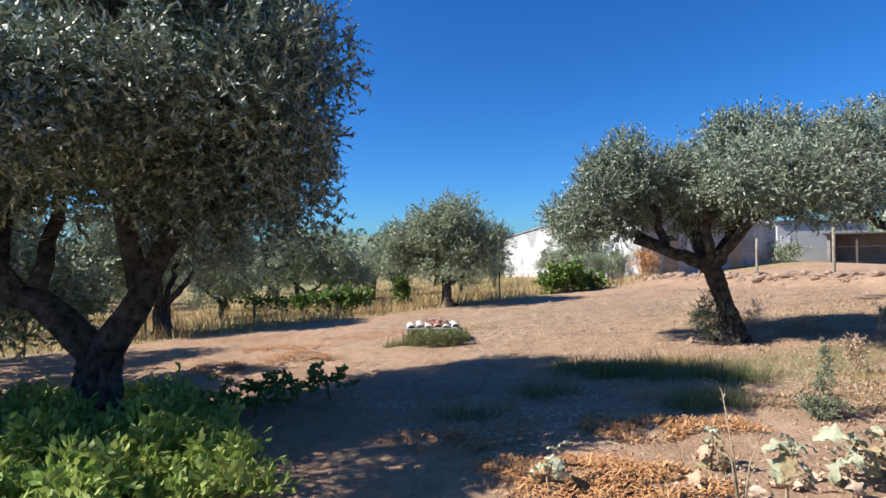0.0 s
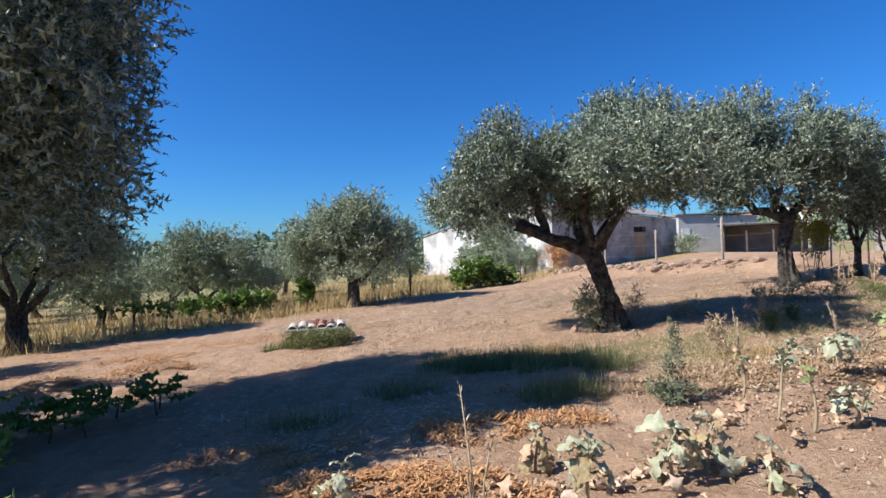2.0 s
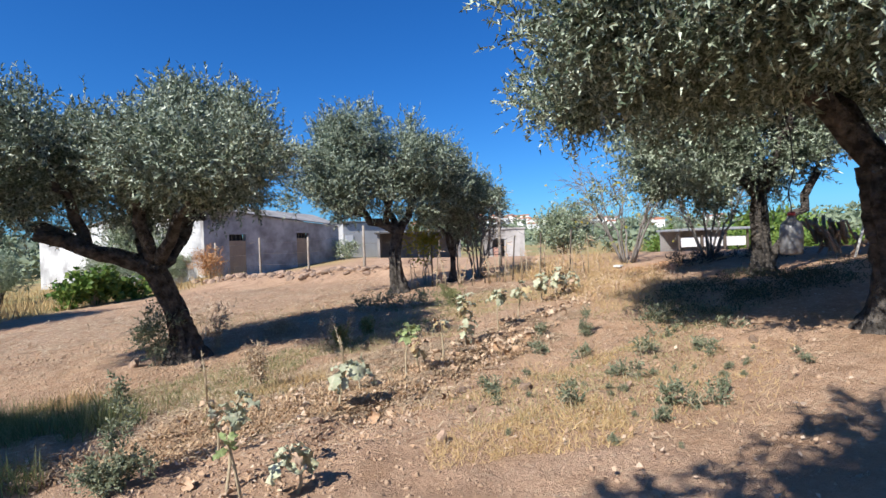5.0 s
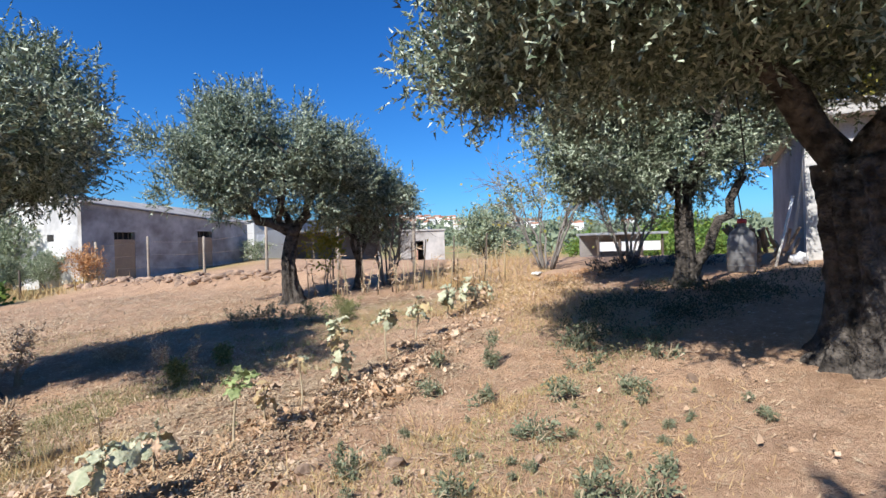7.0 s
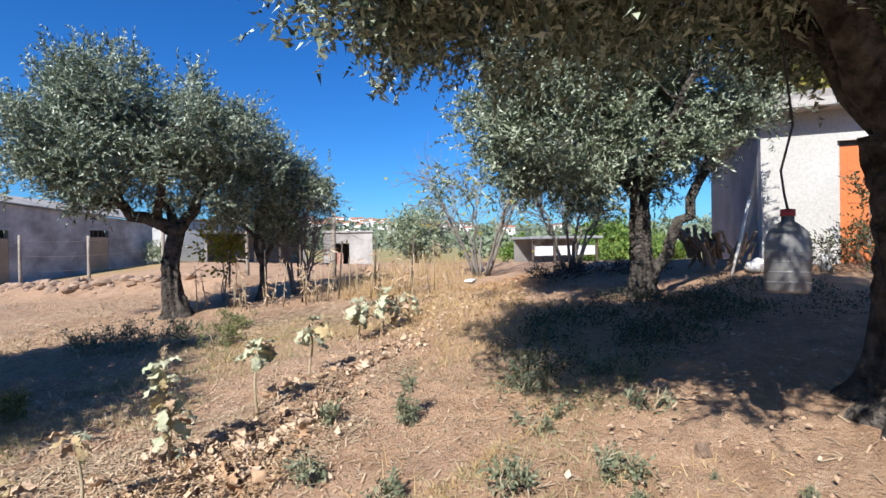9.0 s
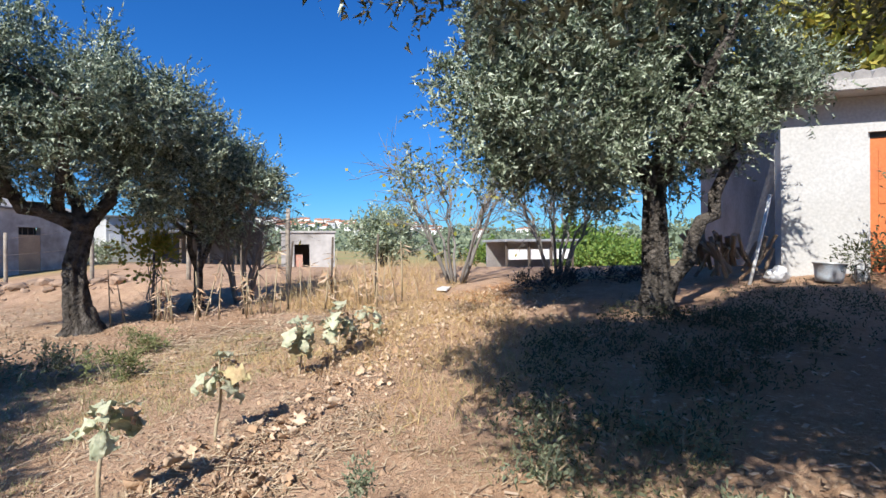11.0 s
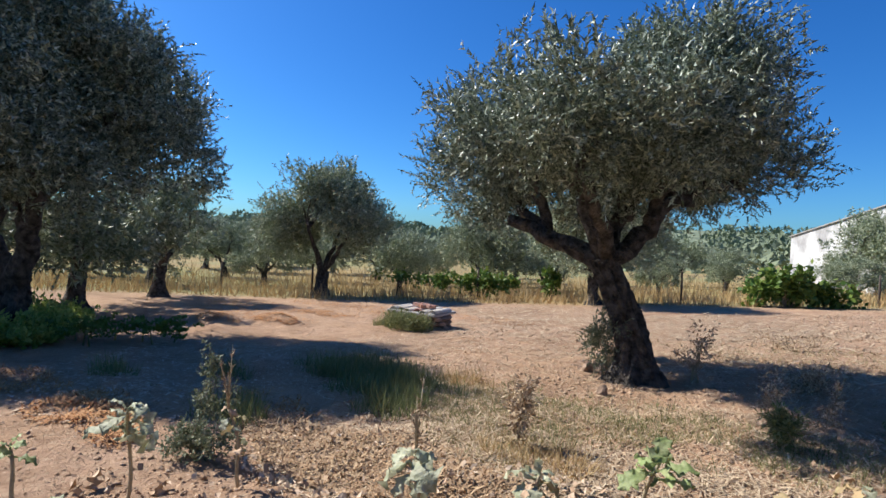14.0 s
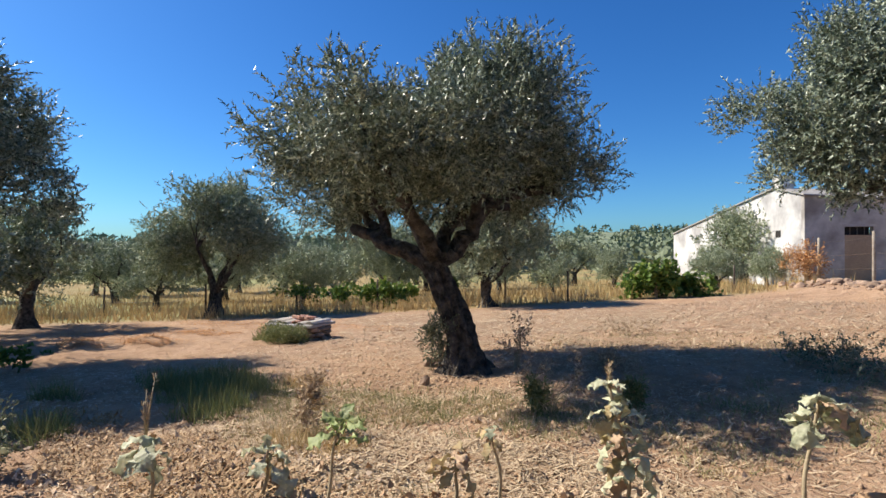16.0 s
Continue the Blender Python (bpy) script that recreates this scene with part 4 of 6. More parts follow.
bucket = empty("bucket", pose(15.9, 3.85, S(15.9, 3.85) + 0.01, 3, 2, 0) @ Matrix.Scale(0.8, 4), "pale worn metal tub standing by the house", "bucket")
v, f = lathe([(0.0, 0.0), (0.2, 0.0), (0.215, 0.1), (0.245, 0.3), (0.26, 0.31), (0.26, 0.33), (0.24, 0.33), (0.21, 0.1), (0.195, 0.02), (0, 0.02)])
part_of("tub", make_mesh("tub", v, f, M_bucket, True), bucket)
v, f = lathe([(0.245, 0.312), (0.268, 0.316), (0.268, 0.335), (0.245, 0.335)])
part_of("rim", make_mesh("rim", v, f, M_metal, True), bucket)
bottle = empty("bottle", pose(16.05, 3.5, S(16.05, 3.5)), "clear plastic bottle standing beside the tub", "bottle")
v, f = lathe([(0, 0), (0.075, 0), (0.08, 0.02), (0.08, 0.22), (0.03, 0.3), (0.03, 0.33), (0, 0.33)], 14)
part_of("body", make_mesh("body", v, f, M_bag, True), bottle)

# stack of firewood by the corner
pile = empty("firewood_pile", pose(16.1, 5.0, S(16.1, 5.0)), "heap of split firewood against the side of the house", "firewood")
for k in range(46):
    a = rng.uniform(0, 0.95)
    p0 = np.array((rng.normal(-0.05, 0.22), rng.normal(0.15, 0.28), 0.03 + a * 0.42))
    d = np.array((rng.normal(0, 0.25), rng.normal(0.1, 0.25), 0.35 + rng.uniform(0, 0.3))) * 0.75
    v, f = tube([p0, p0 + d * 0.5, p0 + d], [0.022 + rng.uniform(0, 0.02)] * 3, 6, 0.15, seed=k)
    part_of("log", make_mesh("log", v, f, M_log), pile)
sack = empty("plastic_sack", pose(15.95, 4.47, S(15.95, 4.47)) @ Matrix.Scale(0.78, 4), "crumpled grey plastic sack by the firewood", "sack")
bm = bmesh.new()
bmesh.ops.create_icosphere(bm, subdivisions=3, radius=0.2)
for q in bm.verts:
    q.co = Vector((q.co.x * 1.1, q.co.y, max(-0.0, q.co.z * 0.9 + 0.12))) * (1 + 0.3 * noise.noise(q.co * 9))
part("body", bm, M_bag, sack)

# the jug hung on a wire from the big olive
jug = empty("hanging_jug", pose(8.75, 2.78, 1.48, 0, 4, 0), "cloudy five-litre plastic jug hanging on a wire from a bough", "jug")
v, f = lathe([(0, 0.0), (0.085, 0.0), (0.1, 0.015), (0.102, 0.2), (0.1, 0.26), (0.085, 0.31), (0.05, 0.345), (0.03, 0.36), (0.028, 0.39), (0, 0.39)], 24)
body = part_of("body", make_mesh("body", v, f, M_jug, True), jug)
for k in range(4):
    v, f = lathe([(0.1025, 0.05 + 0.05 * k), (0.1045, 0.054 + 0.05 * k), (0.1025, 0.058 + 0.05 * k)], 24)
    part_of("ridge", make_mesh("ridge", v, f, M_jug, True), body)
v, f = lathe([(0, 0.39), (0.034, 0.386), (0.034, 0.42), (0, 0.425)], 16)
part_of("cap", make_mesh("cap", v, f, M_red, True), jug, "faded red screw cap")
v, f = tube([(0.0, 0, 0.42), (0.03, 0.02, 0.5), (0.0, 0.03, 0.62), (0.01, -0.02, 0.85), (0.0, 0.02, 1.25), (-0.08, 0.05, 1.55)], [0.006] * 6, 6)
part_of("wire", make_mesh("wire", v, f, M_tarp, True), jug, "dark twisted wire")

# ---- fences ----
def fence(label, posts, height, radius, mat, strands, lean=1.5):
    f0 = empty("fence", pose(0, 0, 0), label, "fence")
    tops = []
    for i, (x, y) in enumerate(posts):
        z = S(x, y)
        hh = height * (1 + 0.06 * math.sin(i * 2.3))
        top = np.array((x + hh * 0.012 * math.sin(i * 3.1) * lean, y + hh * 0.01 * math.cos(i * 1.7) * lean, z + hh))
        v, f = tube([(x, y, z - 0.15), (x, y, z + hh * 0.3), (x, y, z + hh * 0.65), top], [radius * 1.05, radius, radius * 0.95, radius * 0.9], 8, 0.06, seed=i)
        part_of("post", make_mesh("post", v, f, mat, True), f0)
        tops.append((np.array((x, y, z)), top))
    for k in strands:
        for (a0, a1), (b0, b1) in zip(tops[:-1], tops[1:]):
            p, q = a0 + (a1 - a0) * k, b0 + (b1 - b0) * k
            v, f = tube(curve(p, q, 7, -0.05), [0.004] * 7, 4)
            part_of("wire", make_mesh("wire", v, f, M_wire), f0)
    return f0


fence("grey posts of an old wire fence above the stone bank", [(7.68, 31.8), (9.35, 28.5), (10.95, 25.4), (12.3, 21.7), (13.6, 18.2), (14.8, 15.2)], 2.05, 0.062, M_post, (0.35, 0.62, 0.9))
bp = [FENCE_A + (FENCE_B - FENCE_A) * s for s in (0, 0.28, 0.54, 0.78)] + [FENCE_B, np.array((-3.4, 23.3)), np.array((-1.15, 24.8)), FENCE_C, np.array((4.7, 29.0)), FENCE_D]
fence("low dark wooden posts and wire along the dry field", [tuple(p) for p in bp], 1.25, 0.042, M_darkpost, (0.5, 0.9))

# loose stones on the bank
bank = empty("stone_bank", pose(0, 0, 0), "loose field stones along an earth bank", "stones")
rocks = []
for k in range(6):
    bm = bmesh.new()
    bmesh.ops.create_icosphere(bm, subdivisions=2, radius=0.5)
    for q in bm.verts:
        q.co = Vector((q.co.x * 1.25, q.co.y * 0.9, q.co.z * 0.7)) * (1 + 0.45 * noise.noise(q.co * 2.2 + Vector((k * 7, 0, 0))))
    me = bpy.data.meshes.new("stone")
    bm.to_mesh(me)
    bm.free()
    me.materials.append(M_stone)
    rocks.append(me)
for k in range(250):
    s = rng.uniform(0, 1)
    i = 0 if s < 0.58 else 1
    s2 = s / 0.58 if i == 0 else (s - 0.58) / 0.42
    x = BANK[i][0] + (BANK[i + 1][0] - BANK[i][0]) * s2 + rng.normal(0, 0.45)
    y = BANK[i][1] + (BANK[i + 1][1] - BANK[i][1]) * s2 + rng.normal(0, 0.2)
    size = 0.1 + 0.34 * rng.uniform(0, 1) ** 2
    part_of("stone", rocks[k % 6], bank, m=pose(x, y, S(x, y) + size * 0.12, rng.uniform(-25, 25), rng.uniform(-25, 25), rng.uniform(0, 360)) @ Matrix.Scale(size, 4))

# the little well with its cover
well = empty("stone_well", pose(-2.0, 11.2, S(-2.0, 11.2), 0, 0, 12), "low stone well covered with pale tiles and red bricks", "well")
for ring in range(3):
    for k in range(13):
        th = 2 * math.pi * (k + 0.5 * ring) / 13
        part_of("stone", rocks[(k + ring) % 6], well, m=pose(0.55 * math.cos(th), 0.55 * math.sin(th), 0.06 + ring * 0.11, rng.uniform(-8, 8), rng.uniform(-8, 8), math.degrees(th) + 90) @ Matrix.Diagonal((0.24, 0.2, 0.17, 1)))
part("cover", box_bm(-0.75, 0.55, -0.45, 0.5, 0.33, 0.39, 0.015), M_concrete, well, "thin concrete cover slab")
tile_me = make_mesh("roof_tile", [(rr * math.cos(q), yy, rr * math.sin(q) * 0.75) for yy in (-0.36, 0.36) for rr in (0.1, 0.085) for q in np.linspace(0.1, math.pi - 0.1, 9)],
                    [(i, i + 1, i + 19, i + 18) for i in range(8)] + [(i + 27, i + 28, i + 10, i + 9) for i in range(8)] + [(i + 9, i + 10, i + 1, i) for i in range(8)] + [(i + 18, i + 19, i + 28, i + 27) for i in range(8)], M_pale, True)
tile_red = tile_me.copy()
tile_red.materials.clear()
tile_red.materials.append(M_brick)
for k in range(6):
    part_of("roof_tile", tile_red if k == 3 else tile_me, well, m=pose(-0.62 + 0.21 * k, rng.normal(0, 0.03), 0.385 + 0.015 * (k % 2), rng.normal(0, 2), rng.normal(0, 3), rng.normal(0, 3)))
for k in range(4):
    part("brick", box_bm(-0.11, 0.11, -0.055, 0.055, 0, 0.07, 0.008), M_brick, well, m=pose(0.0 + 0.13 * k - 0.2, 0.12 * math.sin(k * 2), 0.47, 4 * k - 5, 5, 25 * k))

# ---- other trees and bushes ----
def leaf_bush(name, base, label, blobs, clumps, twigs, mat, leaf, seed, category="bush", group="", stems=6, clump_r=0.25, twig_len=0.2, leaves=6, floor_z=0.05, stem_mat=None, stem_r=0.02):
    r = np.random.default_rng(seed)
    b = empty(name, pose(*base), label, category, group)
    c, st, dr = crown_twigs(blobs, r, clumps, twigs, clump_r, floor_z, 0.3, 0.2)
    for k in range(min(stems, len(c))):
        v, f = tube(curve((r.normal(0, 0.05), r.normal(0, 0.05), -0.05), c[k], 6, 0.1, 0.04, k), np.linspace(stem_r, stem_r * 0.35, 6), 6)
        part_of("stem", make_mesh("stem", v, f, stem_mat or M_stem, True), b)
    q = twig_leaves(st, dr, r, leaves, leaf[0], leaf[1], twig_len)
    o = part_of("foliage", quads_mesh("foliage", q, mat), b)
    o["kind"] = "stuff"
    return b


olive_tree("olive_tree", (11.5, 13.3, S(11.5, 13.3) - 0.03), "young olive tree with a thin forked trunk among dry stalks", [(0, 0, 0), (0.03, 0, 0.4), (0.05, 0, 0.8)], 0.08,
           [((0.05, 0, 0.75), (-0.6, 0.2, 2.2), 0.06, 0.025, 0.05), ((0.05, 0, 0.75), (0.8, -0.2, 2.3), 0.06, 0.025, 0.0), ((0.05, 0, 0.8), (0.1, 0.5, 2.7), 0.05, 0.02, 0.0)],
           [(0.1, 0, 2.6, 1.2, 1.2, 0.85), (0.6, -0.4, 2.3, 0.85, 0.8, 0.7), (-0.7, 0.1, 2.1, 0.8, 0.8, 0.6), (0.5, 0, 1.8, 0.9, 0.9, 0.5)], 170, 22, leaves=10, leaf=(0.085, 0.03), seed=61, floor_z=1.1, shoots=60, clump_r=0.28, branches=30, sides=10)
leaf_bush("bush", (10.9, 13.9, S(10.9, 13.9)), "thin yellow-leaved shrub behind the young olive", [(0, 0, 1.3, 0.5, 0.5, 0.6)], 30, 8, M_yellow, (0.1, 0.07), 64, "bush", "", 5, 0.18, 0.2, 4, 0.4, M_greytwig, 0.014)
leaf_bush("tree", (21.5, 3.2, S(21.5, 3.2)), "tall broadleaf tree with yellowing leaves behind the house", [(0, 0, 5.6, 3.0, 3.0, 1.6), (-1, 1, 4.6, 1.8, 1.8, 1.2)], 120, 16, M_yellow, (0.22, 0.11), 62, "tree", "", 14, 0.6, 0.4, 6, 2.5, M_bark, 0.11)
leaf_bush("tree", (27.5, 24.9, S(27.5, 24.9)), "dense rounded green tree beyond the hut", [(0, 0, 1.9, 2.0, 2.0, 1.5), (1.2, 0.3, 1.5, 1.3, 1.3, 1.1)], 130, 18, M_olive_far, (0.2, 0.07), 63, "tree", "", 8, 0.5, 0.35, 7, 0.2, M_bark, 0.08)


def bare_tree(base, height, spread, label, seed, leaves):
    """Many grey stems forking into bare twigs, with a few yellow leaves left."""
    r = np.random.default_rng(seed)
    t = empty("fig_tree", pose(*base), label, "tree")
    bits, tips = [], []
    for k in range(9):
        a = 2 * math.pi * k / 9 + r.uniform(-0.3, 0.3)
        tip = np.array((math.cos(a) * spread * r.uniform(0.35, 0.8), math.sin(a) * spread * r.uniform(0.35, 0.8), height * r.uniform(0.6, 0.85)))
        p = curve((math.cos(a) * 0.15, math.sin(a) * 0.15, -0.05), tip, 9, 0.12, 0.05, seed + k)
        v, f = tube(p, np.linspace(0.034, 0.012, 9), 7, 0.08, seed=k)
        part_of("stem", make_mesh("stem", v, f, M_greytwig, True), t)
        for j in range(17):
            q = p[r.integers(3, 9)]
            d = unit(np.array((math.cos(a), math.sin(a), 0.9)) + r.normal(0, 0.6, 3))
            e = q + d * r.uniform(0.4, 1.0)
            bits.append(tube(curve(q, e, 5, 0.05, 0.04, j), np.linspace(0.010, 0.004, 5), 4, 0, 0, False))
            for _ in range(3):
                g = q + (e - q) * r.uniform(0.3, 1)
                h = g + unit(d + r.normal(0, 0.6, 3)) * r.uniform(0.2, 0.5)
                bits.append(tube([g, (g + h) / 2 + r.normal(0, 0.02, 3), h], [0.0045, 0.004, 0.0025], 4, 0, 0, False))
                tips.append(h)
    v, f = join(bits)
    part_of("twiggery", make_mesh("twiggery", v, f, M_greytwig), t)["kind"] = "stuff"
    tips = np.array(tips)
    st = tips[r.integers(0, len(tips), leaves)]
    q = leaf_quads(st, unit(r.normal(0, 1, (leaves, 3))), 0.11, 0.08, r)
    part_of("foliage", quads_mesh("foliage", q, M_yellow), t)["kind"] = "stuff"
    return t


bare_tree((15.3, 10.0, S(15.3, 10.0)), 3.1, 2.0, "half-bare grey fig tree with a few yellow leaves", 71, 220)
bare_tree((12.35, 13.1, S(12.35, 13.1)), 2.4, 1.0, "small bare grey tree beside the young olive", 72, 14)
bare_tree((16.6, 8.4, S(16.6, 8.4)), 2.5, 1.4, "slender bare shrub beside the fig tree", 73, 160)

leaf_bush("vine", (-7.7, 19.95, S(-7.7, 19.95)), "leafy green grapevine sprawling on the fence", [(0, 0, 0.65, 1.1, 0.5, 0.45), (1.0, 0.8, 0.7, 0.6, 0.35, 0.3), (-1.4, -1.0, 0.7, 0.9, 0.3, 0.2)], 44, 10, M_vine, (0.17, 0.14), 81, "vine", "vines on the fence", 8, 0.25, 0.25, 4)
leaf_bush("vine", (-5.4, 21.9, S(-5.4, 21.9)), "narrow grapevine climbing a fence post", [(0, 0, 0.8, 0.28, 0.28, 0.65)], 22, 10, M_vine, (0.16, 0.13), 82, "vine", "vines on the fence", 4, 0.14, 0.15, 4)
leaf_bush("vine", (2.2, 26.3, S(2.2, 26.3)), "leafy green grapevine sprawling on the fence", [(0, 0, 0.8, 1.2, 0.7, 0.6), (1.2, 0.6, 0.5, 0.8, 0.5, 0.4), (-0.9, -0.4, 0.5, 0.7, 0.4, 0.4)], 60, 12, M_vine, (0.2, 0.16), 83, "vine", "vines on the fence", 8, 0.28, 0.28, 4)
leaf_bush("vine", (-10.2, 17.8, S(-10.2, 17.8)), "thin straggling grapevine on the fence wire", [(0, 0, 0.85, 1.4, 1.0, 0.12)], 14, 6, M_vine, (0.15, 0.12), 84, "vine", "vines on the fence", 4, 0.15, 0.2, 4)
leaf_bush("bush", (7.2, 30.9, S(7.2, 30.9)), "rusty dry bush at the corner of the farm building", [(0, 0, 0.8, 0.7, 0.7, 0.7)], 40, 14, M_rust, (0.16, 0.03), 85, "bush", "", 8, 0.25, 0.35, 5)
leaf_bush("bush", (17.4, 36.6, S(17.4, 36.6)), "small grey-green bush at the end of the wall", [(0, 0, 0.6, 1.0, 0.8, 0.6)], 30, 12, M_olive_far, (0.16, 0.05), 86, "bush", "", 5, 0.3, 0.3, 6)
leaf_bush("bush", (3.52, 9.0, S(3.52, 9.0)), "suckers sprouting beside the old olive trunk", [(0, 0, 0.45, 0.27, 0.27, 0.42)], 36, 10, M_weed, (0.06, 0.02), 87, "bush", "", 8, 0.1, 0.14, 7, stem_r=0.008)
leaf_bush("bush", (4.42, 9.5, S(4.42, 9.5)), "dry sucker stems beside the old olive trunk", [(0, 0, 0.4, 0.2, 0.2, 0.36)], 14, 6, M_deadleaf, (0.05, 0.02), 88, "bush", "", 8, 0.1, 0.14, 6, stem_r=0.008)
for i, (x, y, s) in enumerate(((33, 16, 0.9), (36, 19, 1.1), (39, 14.5, 1.1), (43, 17, 1.6), (47, 22, 2.4), (46, 30, 1.6), (52, 26, 1.8), (50, 10, 2.4), (40, 6, 2.0))):
    if i < 2:
        hedge = leaf_bush("shrub", (x, y, S(x, y)), "broad green shrub beyond the yard", [(0, 0, 0.7, 1.3, 1.3, 0.7), (0.9, 0.3, 0.5, 0.9, 0.9, 0.6)], 70, 14, M_green, (0.2, 0.11), 90 + i, "shrub", "shrubs beyond the yard", 4, 0.4, 0.3, 5)
        hedge.scale = (s, s, s)
        shrubs = [hedge] if i == 0 else shrubs + [hedge]
    else:
        src = shrubs[i % 2]
        src_s = src.scale[0]
        copy_thing(src, pose(x, y, S(x, y), 0, 0, i * 50) @ Matrix.Scale(s / src_s, 4))

# ---- hills and the town on the horizon ----
def ridge(bearing):
    """Height of the far hills by bearing (radians)."""
    d = math.degrees(bearing)
    h = 14 + 5 * math.sin(bearing * 5 + 1) + 3 * math.sin(bearing * 13)
    for c, w, a in ((52, 16, 27), (105, 10, 22), (122, 12, 6), (20, 14, 10)):
        h += a * math.exp(-((d - c) / w) ** 2)
    return h


hv, hf, nb = [], [], 360
for i in range(nb):
    b = 2 * math.pi * i / nb
    bb = b if b < math.pi else b - 2 * math.pi
    for rad, k in ((420, 0.0), (520, 0.35), (640, 0.72), (760, 1.0), (1000, 0.9)):
        j = 1 + 0.06 * noise.noise(Vector((b * 30, rad * 0.01, 0)))
        hv.append((5 + rad * math.cos(b), 5 + rad * math.sin(b), -3 + (ridge(bb) + 3) * k * j * rad / 760))
for i in range(nb):
    for k in range(4):
        a, c = i * 5 + k, ((i + 1) % nb) * 5 + k
        hf.append((a, a + 1, c + 1, c))
tagged(new("backdrop", make_mesh("hills", hv, hf, M_wood_haze, True)), "low wooded hills on the horizon", "hills", "", "structure")


def hill_z(x, y):
    b, rad = math.atan2(y - 5, x - 5), math.hypot(x - 5, y - 5)
    k = np.interp(rad, (420, 520, 640, 760), (0, 0.35, 0.72, 1.0))
    return -3 + (ridge(b) + 3) * k * rad / 760


def canopy(n, r0, r1, size, seed, name, label, lo=-60, hi=200):
    r = np.random.default_rng(seed)
    b = np.radians(r.uniform(lo, hi, n))
    rad = r.uniform(r0, r1, n)
    out = []
    for bb, q in zip(b, rad):
        if q < 430 and 38 < math.degrees(bb) < 68:
            continue
        x, y = 5 + q * math.cos(bb), 5 + q * math.sin(bb)
        z = hill_z(x, y) if q > 420 else S(x, y)
        s = size * r.uniform(0.6, 1.4)
        m = 44
        u = unit(r.normal(0, 1, (m, 3)))
        c = np.array((x, y, z + s * 0.55)) + u * np.array((s, s, s * 0.75)) * r.uniform(0.75, 1.0, m)[:, None]
        d = unit(u + r.normal(0, 0.6, (m, 3)))
        out.append(leaf_quads(c, d, s * 0.55, s * 0.5, r))
    tagged(new(name, quads_mesh(name, np.concatenate(out), M_wood_haze, True)), label, "woodland", "", "stuff")


canopy(1100, 70, 200, 1.9, 5, "olive_woodland", "far olive groves and scrub below the hills")
canopy(1700, 200, 440, 3.4, 6, "hazed_far_woodland", "distant woods on the plain")
canopy(1500, 430, 770, 6.5, 7, "hill_woodland", "distant woods on the hills")
r = np.random.default_rng(77)
houses = []
for k in range(3):
    h = empty("town_house", pose(0, 0, -50), "distant white house with a red tiled roof", "house", "houses of the far town")
    w, d_, hh = ((9, 8, 6), (13, 9, 5), (8, 8, 8))[k]
    wall = part("wall", box_bm(-w / 2, w / 2, -d_ / 2, d_ / 2, -4, hh), M_town, h)
    bm = bmesh.new()
    vs = [bm.verts.new(p) for p in ((-w / 2 - 0.4, -d_ / 2 - 0.4, hh), (w / 2 + 0.4, -d_ / 2 - 0.4, hh), (w / 2 + 0.4, d_ / 2 + 0.4, hh), (-w / 2 - 0.4, d_ / 2 + 0.4, hh), (-w / 2 - 0.4, 0, hh + 2), (w / 2 + 0.4, 0, hh + 2))]
    for q in ((0, 1, 5, 4), (2, 3, 4, 5), (0, 4, 3), (1, 2, 5), (3, 2, 1, 0)):
        bm.faces.new([vs[i] for i in q])
    part("roof", bm, M_terra, h, "red tiled roof")
    for q in (-0.28, 0.28):
        part("window", box_bm(q * w - 0.7, q * w + 0.7, -d_ / 2 - 0.03, -d_ / 2 + 0.1, 1.5, 3.2), M_dark, h)
    houses.append(h)
for i in range(64):
    b = radians(r.normal(52, 4.5) if i < 56 else r.normal(33, 5))
    rad = r.uniform(640, 765)
    x, y = 5 + rad * math.cos(b), 5 + rad * math.sin(b)
    m = pose(x, y, hill_z(x, y) + r.uniform(0, 2), 0, 0, math.degrees(b) - 90 + r.normal(0, 25))
    if i < 3:
        houses[i].matrix_basis = m
    else:
        copy_thing(houses[i % 3], m)

# two shrubs at the house front; missing shade is put into their leaf colour
leaf_bush("bush", (16.05, 2.85, S(16.05, 2.85)), "leggy shrub in front of the orange door, leaves darkened for shade", [(0, 0, 0.4, 0.5, 0.4, 0.4), (0.1, 0.1, 1.1, 0.25, 0.25, 0.5)], 30, 8, M_shade_leaf, (0.08, 0.03), 93, "bush", "", 9, 0.16, 0.2, 5, 0.05, M_greytwig, 0.012)
leaf_bush("bush", (15.95, 3.5, S(15.95, 3.5)), "low shrub of upright shoots against the white wall", [(0, 0, 0.35, 0.35, 0.3, 0.35)], 16, 7, M_shade_leaf, (0.07, 0.022), 94, "bush", "", 7, 0.12, 0.16, 5, 0.05, M_greytwig, 0.008)
